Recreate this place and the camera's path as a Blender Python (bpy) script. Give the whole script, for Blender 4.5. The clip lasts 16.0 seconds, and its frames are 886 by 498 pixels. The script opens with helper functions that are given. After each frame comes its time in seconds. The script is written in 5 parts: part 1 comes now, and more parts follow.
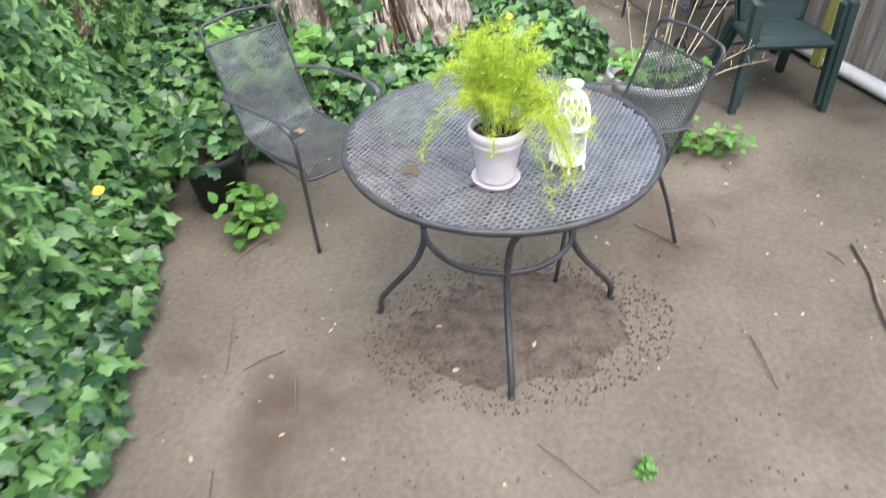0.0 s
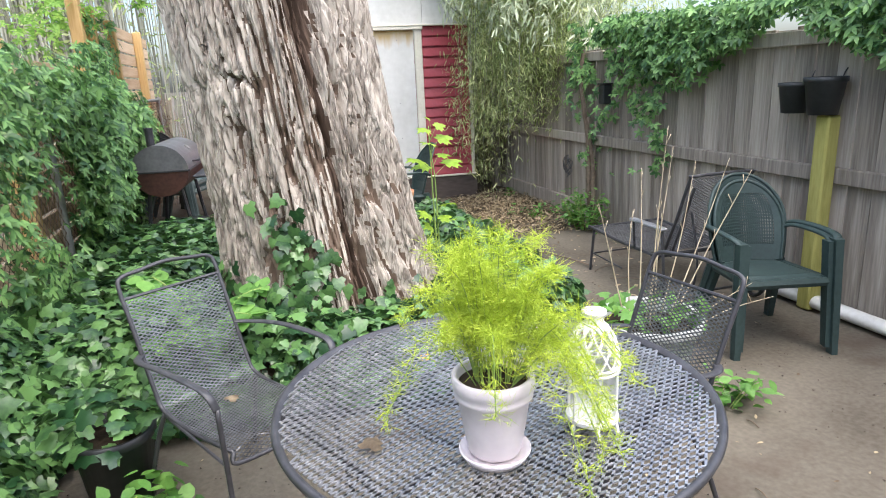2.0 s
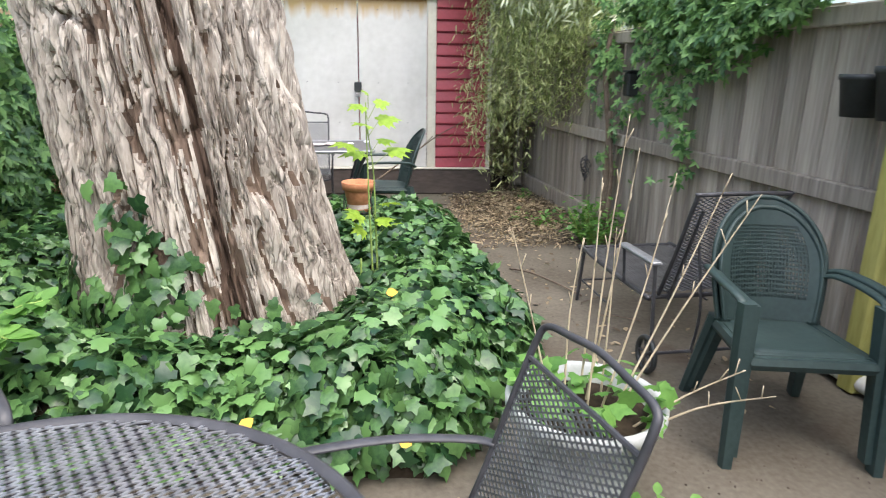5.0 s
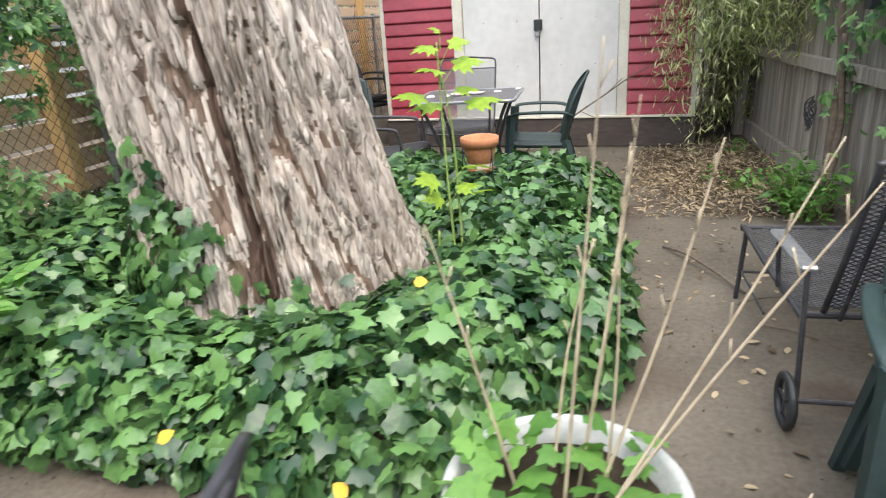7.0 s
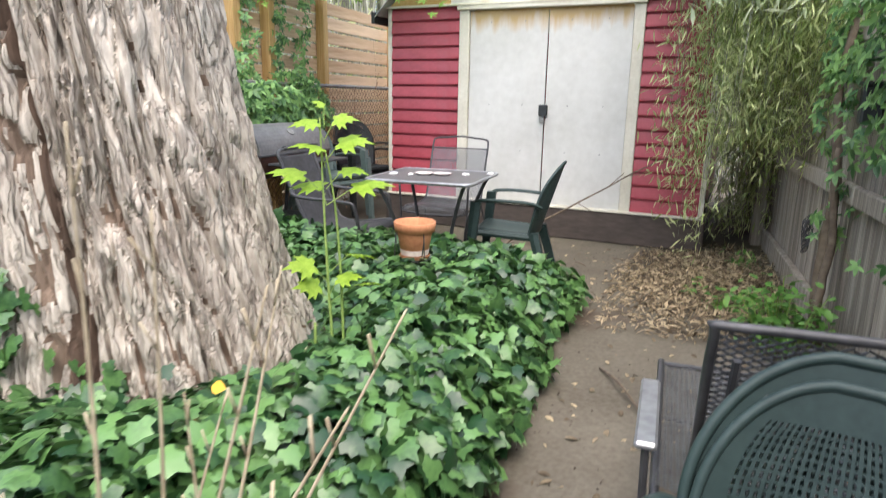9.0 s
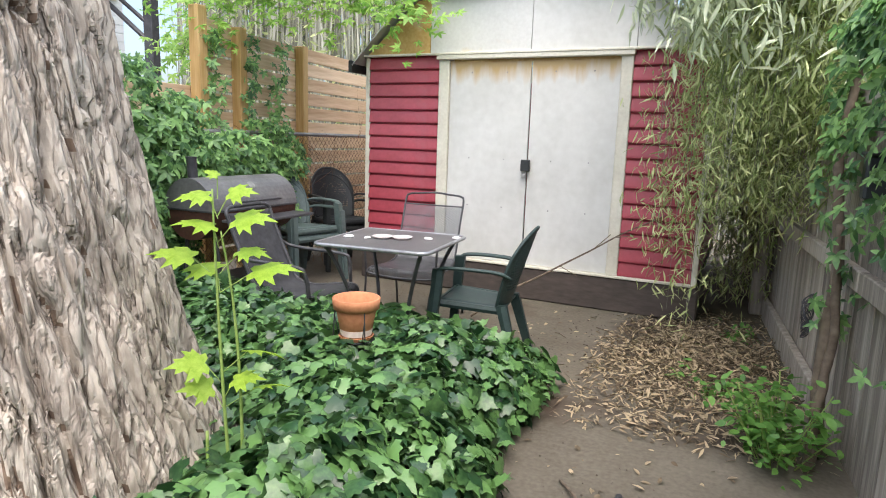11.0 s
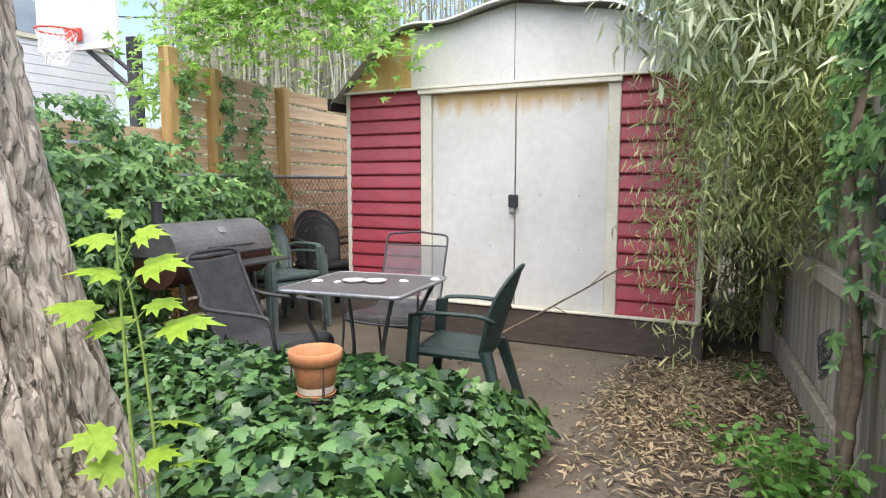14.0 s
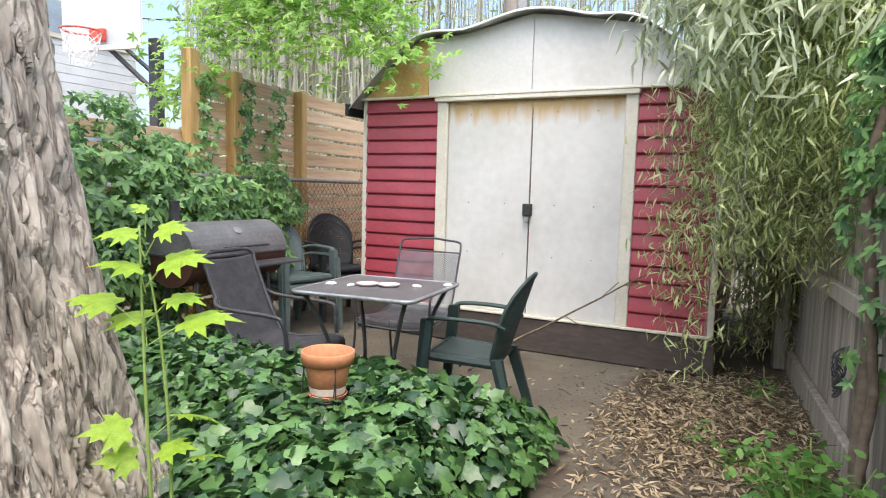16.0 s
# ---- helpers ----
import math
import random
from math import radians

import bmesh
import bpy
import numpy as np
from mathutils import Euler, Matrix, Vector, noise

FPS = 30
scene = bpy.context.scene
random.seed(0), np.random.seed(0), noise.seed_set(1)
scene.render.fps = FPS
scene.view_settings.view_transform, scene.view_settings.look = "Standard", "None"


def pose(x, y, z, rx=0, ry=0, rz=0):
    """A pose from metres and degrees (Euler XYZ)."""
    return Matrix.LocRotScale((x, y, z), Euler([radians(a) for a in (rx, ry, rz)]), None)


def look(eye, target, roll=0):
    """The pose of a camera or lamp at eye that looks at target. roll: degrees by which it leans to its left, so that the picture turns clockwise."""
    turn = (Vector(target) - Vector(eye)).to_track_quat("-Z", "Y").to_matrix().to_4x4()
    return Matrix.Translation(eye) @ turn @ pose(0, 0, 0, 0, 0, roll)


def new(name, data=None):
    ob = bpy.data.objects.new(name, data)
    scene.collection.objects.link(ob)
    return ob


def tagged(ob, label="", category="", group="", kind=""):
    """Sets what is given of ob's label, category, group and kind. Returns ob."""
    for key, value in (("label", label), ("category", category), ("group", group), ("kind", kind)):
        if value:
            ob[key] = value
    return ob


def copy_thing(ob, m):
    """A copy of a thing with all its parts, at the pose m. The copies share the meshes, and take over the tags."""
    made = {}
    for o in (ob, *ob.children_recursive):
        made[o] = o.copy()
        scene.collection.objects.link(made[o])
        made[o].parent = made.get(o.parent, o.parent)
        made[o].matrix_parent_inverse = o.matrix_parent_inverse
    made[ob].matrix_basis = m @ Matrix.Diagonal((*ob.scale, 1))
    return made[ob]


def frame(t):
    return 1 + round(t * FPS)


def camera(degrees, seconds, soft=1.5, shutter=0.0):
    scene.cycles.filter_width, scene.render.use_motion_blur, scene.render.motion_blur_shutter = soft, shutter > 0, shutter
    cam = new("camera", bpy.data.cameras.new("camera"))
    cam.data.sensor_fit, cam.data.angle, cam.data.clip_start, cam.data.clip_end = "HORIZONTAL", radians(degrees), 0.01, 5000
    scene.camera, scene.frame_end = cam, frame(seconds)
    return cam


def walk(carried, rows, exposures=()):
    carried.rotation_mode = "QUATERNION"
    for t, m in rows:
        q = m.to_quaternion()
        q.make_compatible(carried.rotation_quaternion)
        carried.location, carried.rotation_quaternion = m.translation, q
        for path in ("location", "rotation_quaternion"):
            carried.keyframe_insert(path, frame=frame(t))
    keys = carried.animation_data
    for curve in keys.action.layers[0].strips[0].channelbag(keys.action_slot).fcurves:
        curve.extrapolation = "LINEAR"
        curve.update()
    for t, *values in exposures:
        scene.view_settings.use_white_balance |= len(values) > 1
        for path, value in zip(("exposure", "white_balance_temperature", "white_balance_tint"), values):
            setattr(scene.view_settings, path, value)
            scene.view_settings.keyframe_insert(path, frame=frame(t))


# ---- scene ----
cam = camera(70.4, 16.0, 1.0, .4)
PATH = [
    (0, (-0.538, -7.88, 1.676), (-0.374, -6.335, 0.417), -2.6),
    (0.5, (-0.503, -7.735, 1.575), (-0.268, -6.06, 0.507), -0.3),
    (1, (-0.481, -7.631, 1.534), (-0.297, -5.85, 0.642), -2.3),
    (1.2, (-0.483, -7.588, 1.513), (-0.261, -5.758, 0.737), -2.3),
    (1.5, (-0.492, -7.522, 1.449), (-0.204, -5.64, 0.834), -1.1),
    (2, (-0.504, -7.441, 1.41), (-0.14, -5.546, 0.886), -2.7),
    (2.4, (-0.492, -7.37, 1.361), (-0.112, -5.478, 0.836), -1.5),
    (2.5, (-0.474, -7.359, 1.332), (-0.108, -5.46, 0.821), -2.6),
    (3, (-0.376, -7.264, 1.296), (0.011, -5.383, 0.737), -5.7),
    (3.5, (-0.258, -7.122, 1.289), (0.223, -5.257, 0.752), -5.6),
    (3.7, (-0.19, -7.073, 1.299), (0.317, -5.21, 0.775), -4.3),
    (5.8, (0.577, -6.441, 1.278), (0.418, -4.556, 0.629), -0.3),
    (6, (0.642, -6.386, 1.29), (0.399, -4.52, 0.611), -1.6),
    (6.3, (0.746, -6.291, 1.261), (0.348, -4.455, 0.576), -1.3),
    (6.5, (0.826, -6.218, 1.269), (0.295, -4.417, 0.578), -1.3),
    (7, (1.007, -6.029, 1.215), (0.396, -4.253, 0.528), -3.9),
    (7.5, (1.197, -5.858, 1.225), (0.662, -4.032, 0.608), -2.1),
    (7.8, (1.269, -5.778, 1.231), (0.706, -3.949, 0.649), -2.6),
    (8, (1.323, -5.725, 1.227), (0.704, -3.913, 0.651), -1.8),
    (8.4, (1.461, -5.619, 1.223), (0.661, -3.867, 0.685), 1.0),
    (8.5, (1.491, -5.592, 1.214), (0.673, -3.845, 0.685), -0.1),
    (9, (1.55, -5.455, 1.208), (0.741, -3.688, 0.737), 1.0),
    (9.2, (1.547, -5.387, 1.212), (0.731, -3.605, 0.813), 3.2),
    (11.3, (1.636, -4.947, 1.309), (0.793, -3.165, 0.97), 1.6),
    (11.5, (1.638, -4.965, 1.312), (0.826, -3.169, 0.97), 1.9),
    (12, (1.666, -4.95, 1.317), (0.84, -3.162, 0.97), 1.7),
    (12.5, (1.604, -4.848, 1.304), (0.839, -3.033, 0.958), 1.2),
    (13, (1.612, -4.799, 1.314), (0.858, -2.972, 1.006), 1.6),
    (13.5, (1.662, -4.674, 1.277), (0.848, -2.87, 0.993), -0.1),
    (14, (1.644, -4.628, 1.256), (0.77, -2.842, 1.042), -0.0),
    (14.5, (1.626, -4.616, 1.253), (0.743, -2.832, 1.051), 0.1),
    (15, (1.619, -4.607, 1.24), (0.738, -2.824, 1.027), 0.9),
    (15.5, (1.637, -4.623, 1.249), (0.765, -2.833, 1.059), 1.3),
    (16, (1.637, -4.651, 1.245), (0.731, -2.878, 1.057), 1.6),
]
walk(cam, [(t, look(eye, target, roll)) for t, eye, target, roll in PATH], [(0.0, 1.60, 6100, 11), (1.2, 1.58, 6150, 11), (2.5, 1.47, 6150, 11), (3.5, 1.47, 6150, 11), (6.0, 1.38, 6300, 10), (9.0, 1.40, 6300, 10), (12.5, 1.30, 6350, 10), (16.0, 1.37, 6350, 11)])

# ---- light ----
world = bpy.data.worlds.new("world")
scene.world = world
world.use_nodes = True
wn = world.node_tree.nodes
sky = wn.new("ShaderNodeTexSky")
sky.sky_type = 'NISHITA'
sky.sun_disc = False
sky.sun_elevation = radians(64)
sky.sun_rotation = radians(157)
sky.air_density, sky.dust_density = 1.0, 4.0
wn["Background"].inputs["Strength"].default_value = 0.15
world.node_tree.links.new(sky.outputs[0], wn["Background"].inputs["Color"])
sun = new("sun", bpy.data.lights.new("sun", 'SUN'))
sun.data.energy, sun.data.angle, sun.data.color = 1.75, radians(110), (1.0, 0.96, 0.91)
sun.matrix_world = look((1.9, -7.0, 10.0), (0, -2.5, 0))


# ---- materials ----
def surface(name, dark, light, scale=6.0, rough=0.7, metal=0.0, bump=0.2, bump_scale=40.0, stretch=(1, 1, 1), island=0.0, each=0.0,
            through_light=0.0, stain=None, stain_scale=1.5, stain_at=0.55, gloss=0.5):
    m = bpy.data.materials.new(name)
    m.use_nodes = True
    nt = m.node_tree
    n, li = nt.nodes, nt.links
    bsdf = n["Principled BSDF"]
    tc = n.new("ShaderNodeTexCoord")
    mp = n.new("ShaderNodeMapping")
    mp.inputs["Scale"].default_value = stretch
    li.new(tc.outputs["Object"], mp.inputs["Vector"])
    big = n.new("ShaderNodeTexNoise")
    big.inputs["Scale"].default_value, big.inputs["Detail"].default_value = scale, 6
    li.new(mp.outputs[0], big.inputs["Vector"])
    fine = n.new("ShaderNodeTexNoise")
    fine.inputs["Scale"].default_value, fine.inputs["Detail"].default_value = bump_scale, 5
    li.new(mp.outputs[0], fine.inputs["Vector"])
    add = n.new("ShaderNodeMath")
    add.operation = 'MULTIPLY_ADD'
    add.inputs[1].default_value = 0.45
    li.new(fine.outputs["Fac"], add.inputs[0])
    half = n.new("ShaderNodeMath")
    half.operation = 'MULTIPLY'
    half.inputs[1].default_value = 0.75
    li.new(big.outputs["Fac"], half.inputs[0])
    li.new(half.outputs[0], add.inputs[2])
    last = add.outputs[0]
    if island or each:
        if island:
            src, key, amount = n.new("ShaderNodeNewGeometry"), "Random Per Island", island
        else:
            src, key, amount = n.new("ShaderNodeObjectInfo"), "Random", each
        ma = n.new("ShaderNodeMath")
        ma.operation = 'MULTIPLY_ADD'
        ma.inputs[1].default_value = amount
        li.new(src.outputs[key], ma.inputs[0])
        off = n.new("ShaderNodeMath")
        off.operation = 'SUBTRACT'
        off.inputs[1].default_value = amount / 2
        li.new(last, off.inputs[0])
        li.new(off.outputs[0], ma.inputs[2])
        last = ma.outputs[0]
    ramp = n.new("ShaderNodeValToRGB")
    ramp.color_ramp.elements[0].position, ramp.color_ramp.elements[1].position = 0.36, 0.82
    ramp.color_ramp.elements[0].color, ramp.color_ramp.elements[1].color = (*dark, 1), (*light, 1)
    li.new(last, ramp.inputs[0])
    colour = ramp.outputs[0]
    if stain:
        sn = n.new("ShaderNodeTexNoise")
        sn.inputs["Scale"].default_value, sn.inputs["Detail"].default_value = stain_scale, 7
        li.new(tc.outputs["Object"], sn.inputs["Vector"])
        sr = n.new("ShaderNodeMapRange")
        sr.inputs["From Min"].default_value, sr.inputs["From Max"].default_value = stain_at, stain_at + 0.12
        li.new(sn.outputs["Fac"], sr.inputs["Value"])
        mix = n.new("ShaderNodeMix")
        mix.data_type = 'RGBA'
        li.new(sr.outputs[0], mix.inputs["Factor"])
        li.new(colour, mix.inputs["A"])
        mix.inputs["B"].default_value = (*stain, 1)
        colour = mix.outputs["Result"]
    li.new(colour, bsdf.inputs["Base Color"])
    bsdf.inputs["Roughness"].default_value, bsdf.inputs["Metallic"].default_value = rough, metal
    bsdf.inputs["Specular IOR Level"].default_value = gloss
    if bump:
        bp = n.new("ShaderNodeBump")
        bp.inputs["Strength"].default_value, bp.inputs["Distance"].default_value = bump, 0.01
        li.new(last, bp.inputs["Height"])
        li.new(bp.outputs[0], bsdf.inputs["Normal"])
    if through_light:
        tr = n.new("ShaderNodeBsdfTranslucent")
        li.new(colour, tr.inputs["Color"])
        ms = n.new("ShaderNodeMixShader")
        ms.inputs[0].default_value = through_light
        li.new(bsdf.outputs[0], ms.inputs[1])
        li.new(tr.outputs[0], ms.inputs[2])
        li.new(ms.outputs[0], n["Material Output"].inputs["Surface"])
    return m


M_DIRT = surface("packed_dirt", (.078, .067, .05), (.178, .157, .122), 1.6, .95, bump=.6, bump_scale=45, stain=(.078, .058, .043), stain_scale=1.3, stain_at=.57, gloss=.2)


def bark_material():
    """Pale weathered ridges with darker brown lines in the sunken cracks."""
    m = surface("bark", (.30, .255, .21), (.64, .575, .49), 6, .95, bump=.8, bump_scale=70, stretch=(1, 1, .35), gloss=.12)
    nt = m.node_tree
    n, li = nt.nodes, nt.links
    b = n["Principled BSDF"]
    old = b.inputs["Base Color"].links[0].from_socket
    tc = n.new("ShaderNodeTexCoord")
    wob = n.new("ShaderNodeTexNoise")
    wob.inputs["Scale"].default_value = 5
    li.new(tc.outputs["Object"], wob.inputs["Vector"])
    mixv = n.new("ShaderNodeMix")
    mixv.data_type = 'VECTOR'
    mixv.inputs["Factor"].default_value = .06
    li.new(tc.outputs["Object"], mixv.inputs["A"])
    li.new(wob.outputs["Color"], mixv.inputs["B"])
    last, relief = old, None
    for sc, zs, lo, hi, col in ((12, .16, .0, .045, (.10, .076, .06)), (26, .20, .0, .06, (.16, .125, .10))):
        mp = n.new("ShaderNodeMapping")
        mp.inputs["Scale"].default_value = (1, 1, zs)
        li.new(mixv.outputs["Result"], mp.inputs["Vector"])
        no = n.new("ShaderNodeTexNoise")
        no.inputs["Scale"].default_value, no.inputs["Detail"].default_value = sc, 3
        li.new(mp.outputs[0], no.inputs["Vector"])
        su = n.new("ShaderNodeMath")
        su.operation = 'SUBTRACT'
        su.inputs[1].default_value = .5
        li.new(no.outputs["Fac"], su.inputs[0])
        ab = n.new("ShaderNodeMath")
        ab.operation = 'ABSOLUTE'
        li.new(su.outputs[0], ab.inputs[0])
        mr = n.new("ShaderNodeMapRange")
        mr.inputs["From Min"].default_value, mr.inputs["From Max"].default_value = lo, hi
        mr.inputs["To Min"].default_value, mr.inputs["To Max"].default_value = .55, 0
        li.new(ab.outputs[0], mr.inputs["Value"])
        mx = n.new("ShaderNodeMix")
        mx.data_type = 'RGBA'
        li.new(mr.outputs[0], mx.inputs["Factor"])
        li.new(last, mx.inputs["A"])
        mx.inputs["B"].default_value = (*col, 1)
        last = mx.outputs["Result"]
        cut = n.new("ShaderNodeBump")
        cut.invert = True
        cut.inputs["Strength"].default_value, cut.inputs["Distance"].default_value = .7, .012
        li.new(mr.outputs[0], cut.inputs["Height"])
        li.new(relief if relief else b.inputs["Normal"].links[0].from_socket, cut.inputs["Normal"])
        relief = cut.outputs[0]
    li.new(relief, b.inputs["Normal"])
    li.new(last, b.inputs["Base Color"])
    return m


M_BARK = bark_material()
# Brown hollow wood and inner bark, with the recesses' shade put into the colour.
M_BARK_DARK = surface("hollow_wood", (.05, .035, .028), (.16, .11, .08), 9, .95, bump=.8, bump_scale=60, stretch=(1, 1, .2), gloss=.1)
M_BARK_INNER_SHADE = surface("inner_bark_shade", (.085, .058, .042), (.27, .20, .15), 8, .95, bump=.8, bump_scale=60, stretch=(1, 1, .25), gloss=.1)
M_IVY = surface("ivy_leaf", (.018, .058, .020), (.132, .262, .078), 3, .32, bump=.15, bump_scale=60, island=.65, through_light=.12, gloss=.55)
M_IVY_ONE = surface("ivy_leaf_each", (.018, .058, .020), (.132, .262, .078), 3, .32, bump=.15, bump_scale=60, each=.65, through_light=.12, gloss=.55)
M_CREEPER = surface("creeper_leaf", (.055, .14, .042), (.25, .44, .135), 3, .4, bump=.1, island=.7, through_light=.25)
M_BAMBOO = surface("bamboo_leaf", (.28, .36, .12), (.72, .78, .40), 2, .4, bump=.05, island=.95, through_light=.55)
M_MAPLE = surface("young_leaf", (.25, .42, .03), (.50, .66, .09), 5, .5, bump=.1, island=.4, through_light=.4)
M_OVERHANG = surface("overhang_leaf", (.17, .36, .05), (.42, .64, .14), 3, .45, bump=.1, island=.6, through_light=.5)
M_FERN = surface("fern_frond", (.34, .47, .03), (.70, .80, .10), 4, .55, bump=0, island=.5, through_light=.35)
M_WEED = surface("weed_leaf", (.07, .19, .03), (.19, .38, .08), 4, .5, bump=.1, island=.5, through_light=.3)
M_YELLOW_LEAF = surface("yellow_leaf", (.55, .30, .02), (.75, .42, .03), 6, .6, bump=.1)
# Real soil in the pots; in the ivy it paints the shade between leaves.
M_SOIL_AND_SHADE = surface("soil", (.018, .014, .010), (.06, .045, .03), 12, .95, bump=.8, bump_scale=50, gloss=.1)
M_STEM = surface("dry_stalk", (.30, .24, .15), (.60, .51, .36), 12, .8, bump=.3)
M_TWIG = surface("twig", (.07, .05, .035), (.22, .17, .12), 12, .9, bump=.3)
M_GREEN_STEM = surface("green_stem", (.16, .26, .05), (.32, .42, .12), 10, .6, bump=.1)
M_LITTER = surface("dry_leaf", (.11, .08, .048), (.44, .35, .22), 4, .85, bump=.1, island=1.0, through_light=.12)
M_RED = surface("red_siding", (.26, .030, .045), (.42, .062, .085), 2.2, .42, bump=.12, bump_scale=30, each=.18, stain=(.36, .085, .105), stain_scale=2.5, stain_at=.62)
M_WHITE = surface("shed_white_paint", (.52, .52, .48), (.69, .69, .66), 1.6, .5, bump=.06, bump_scale=20, stain=(.52, .51, .46), stain_scale=2.2, stain_at=.63)
M_TRIM = surface("cream_trim", (.55, .52, .42), (.76, .73, .62), 3, .5, bump=.1, stain=(.40, .28, .13), stain_scale=3, stain_at=.66)
M_RUST = surface("rust_stain", (.33, .17, .035), (.62, .45, .20), 5, .7, bump=.1)
M_ROOF = surface("roof_sheet", (.42, .43, .42), (.70, .71, .69), 3, .45, .2, bump=.25, bump_scale=12, stain=(.32, .24, .15), stain_at=.68)
M_PLINTH = surface("plinth_wood", (.035, .028, .024), (.12, .095, .08), 3, .85, bump=.4, stretch=(.3, 1, 1))
M_GREY_WOOD = surface("weathered_board", (.19, .165, .138), (.47, .42, .355), 7, .9, bump=.5, bump_scale=30, stretch=(3, 3, .18), each=.35, stain=(.14, .15, .10), stain_scale=1.4, stain_at=.63, gloss=.2)
M_NEW_WOOD = surface("new_cedar", (.45, .30, .17), (.78, .60, .40), 6, .75, bump=.2, bump_scale=26, stretch=(3, .16, 3), each=.3)
M_POST_WOOD = surface("pine_post", (.42, .25, .085), (.70, .50, .23), 6, .75, bump=.2, bump_scale=26, stretch=(3, 3, .16), each=.2)
M_MOSSY = surface("mossy_post", (.24, .23, .05), (.44, .41, .13), 6, .9, bump=.4, stretch=(2, 2, .3))
M_IRON = surface("black_steel", (.022, .022, .025), (.07, .07, .076), 12, .42, .0, bump=.1, stain=(.14, .14, .15), stain_scale=9, stain_at=.66)
M_MESH = surface("grey_steel_mesh", (.20, .205, .215), (.42, .43, .45), 14, .32, .55, bump=.0)
M_CHAIR_MESH = surface("dark_steel_mesh", (.075, .077, .082), (.19, .195, .205), 14, .34, .45, bump=.0)
M_DARK_SLING = surface("black_mesh_fabric", (.02, .02, .022), (.055, .055, .06), 14, .7, bump=.1)
M_GREEN_PLASTIC = surface("green_plastic", (.014, .028, .027), (.042, .068, .064), 3, .5, bump=.05, stain=(.10, .13, .12), stain_scale=4, stain_at=.68, gloss=.35)
M_TEAL_PLASTIC = surface("faded_plastic", (.055, .085, .082), (.13, .17, .165), 3, .5, bump=.05)
M_BLACK_PLASTIC = surface("black_plastic", (.012, .014, .015), (.04, .045, .045), 3, .5, bump=.05)
M_TERRACOTTA = surface("terracotta", (.42, .16, .07), (.62, .28, .14), 5, .85, bump=.15, stain=(.55, .40, .30), stain_scale=4, stain_at=.66)
M_LIME = surface("lime_crust", (.55, .42, .35), (.80, .70, .62), 8, .9, bump=.3)
M_POT = surface("lilac_ceramic", (.60, .54, .56), (.74, .68, .70), 3, .35, bump=.05)
M_LANTERN = surface("white_lantern_paint", (.78, .77, .74), (.92, .91, .88), 6, .45, bump=.05)
M_PLANTER = surface("grey_planter", (.34, .36, .34), (.58, .60, .57), 4, .5, bump=.1, stain=(.30, .32, .27), stain_scale=3, stain_at=.62)
M_SMOKER_TOP = surface("smoker_lid", (.10, .10, .105), (.22, .22, .225), 4, .5, .4, bump=.1, stain=(.30, .27, .24), stain_scale=3, stain_at=.62)
M_SMOKER = surface("smoker_barrel", (.035, .018, .014), (.12, .05, .035), 4, .6, .3, bump=.2)
M_PIPE = surface("white_pipe", (.62, .61, .57), (.82, .81, .77), 4, .5, bump=.1, stain=(.45, .42, .36), stain_scale=3, stain_at=.63)
M_CHAIN = surface("rusty_wire", (.09, .055, .035), (.22, .15, .10), 8, .7, .4, bump=0)
M_GALV = surface("galvanised_pipe", (.22, .22, .21), (.42, .42, .41), 8, .5, .6, bump=.1)
M_BROWN_VINE = surface("dead_vine", (.10, .055, .03), (.30, .17, .10), 6, .95, bump=.2, island=.8)
M_CULM = surface("bamboo_culm", (.17, .17, .125), (.40, .40, .32), 3, .6, bump=.1, island=.8)
M_HOUSE = surface("house_siding", (.62, .65, .68), (.80, .82, .84), 2, .7, bump=.1)
M_GLASS = surface("window_glass", (.25, .32, .40), (.42, .50, .58), 2, .1, bump=0)
M_HOOP = surface("orange_hoop", (.55, .05, .03), (.70, .09, .05), 6, .5, bump=0)
M_NET = surface("white_net", (.7, .7, .7), (.85, .85, .85), 8, .8, bump=0)
M_BOARD = surface("clear_backboard", (.70, .74, .78), (.82, .86, .90), 2, .12, bump=0)
clear = M_BOARD.node_tree.nodes.new("ShaderNodeBsdfTransparent")
part_clear = M_BOARD.node_tree.nodes.new("ShaderNodeMixShader")
part_clear.inputs[0].default_value = .55
M_BOARD.node_tree.links.new(M_BOARD.node_tree.nodes["Principled BSDF"].outputs[0], part_clear.inputs[1])
M_BOARD.node_tree.links.new(clear.outputs[0], part_clear.inputs[2])
M_BOARD.node_tree.links.new(part_clear.outputs[0], M_BOARD.node_tree.nodes["Material Output"].inputs["Surface"])
M_POLE = surface("utility_pole_wood", (.20, .17, .145), (.36, .32, .28), 5, .9, bump=.4, stretch=(2, 2, .2))
M_PLASTIC_BAG = surface("clear_plastic", (.50, .42, .40), (.78, .72, .70), 20, .2, bump=.3)


# ---- mesh helpers ----
def link_bm(name, bm, material, parent=None, smooth=False):
    me = bpy.data.meshes.new(name)
    bm.normal_update()
    bm.to_mesh(me)
    bm.free()
    me.materials.append(material)
    if smooth:
        me.shade_smooth()
    ob = new(name, me)
    ob.parent = parent
    return ob


def part(name, bm, material, parent, label="", smooth=False):
    ob = link_bm(name, bm, material, parent, smooth)
    if label:
        ob["label"] = label
    return ob


def thing(name, label, category, m=None, group="", kind=""):
    ob = new(name)
    ob.empty_display_size = 0.1
    if m is not None:
        ob.matrix_basis = m
    return tagged(ob, label, category, group, kind)


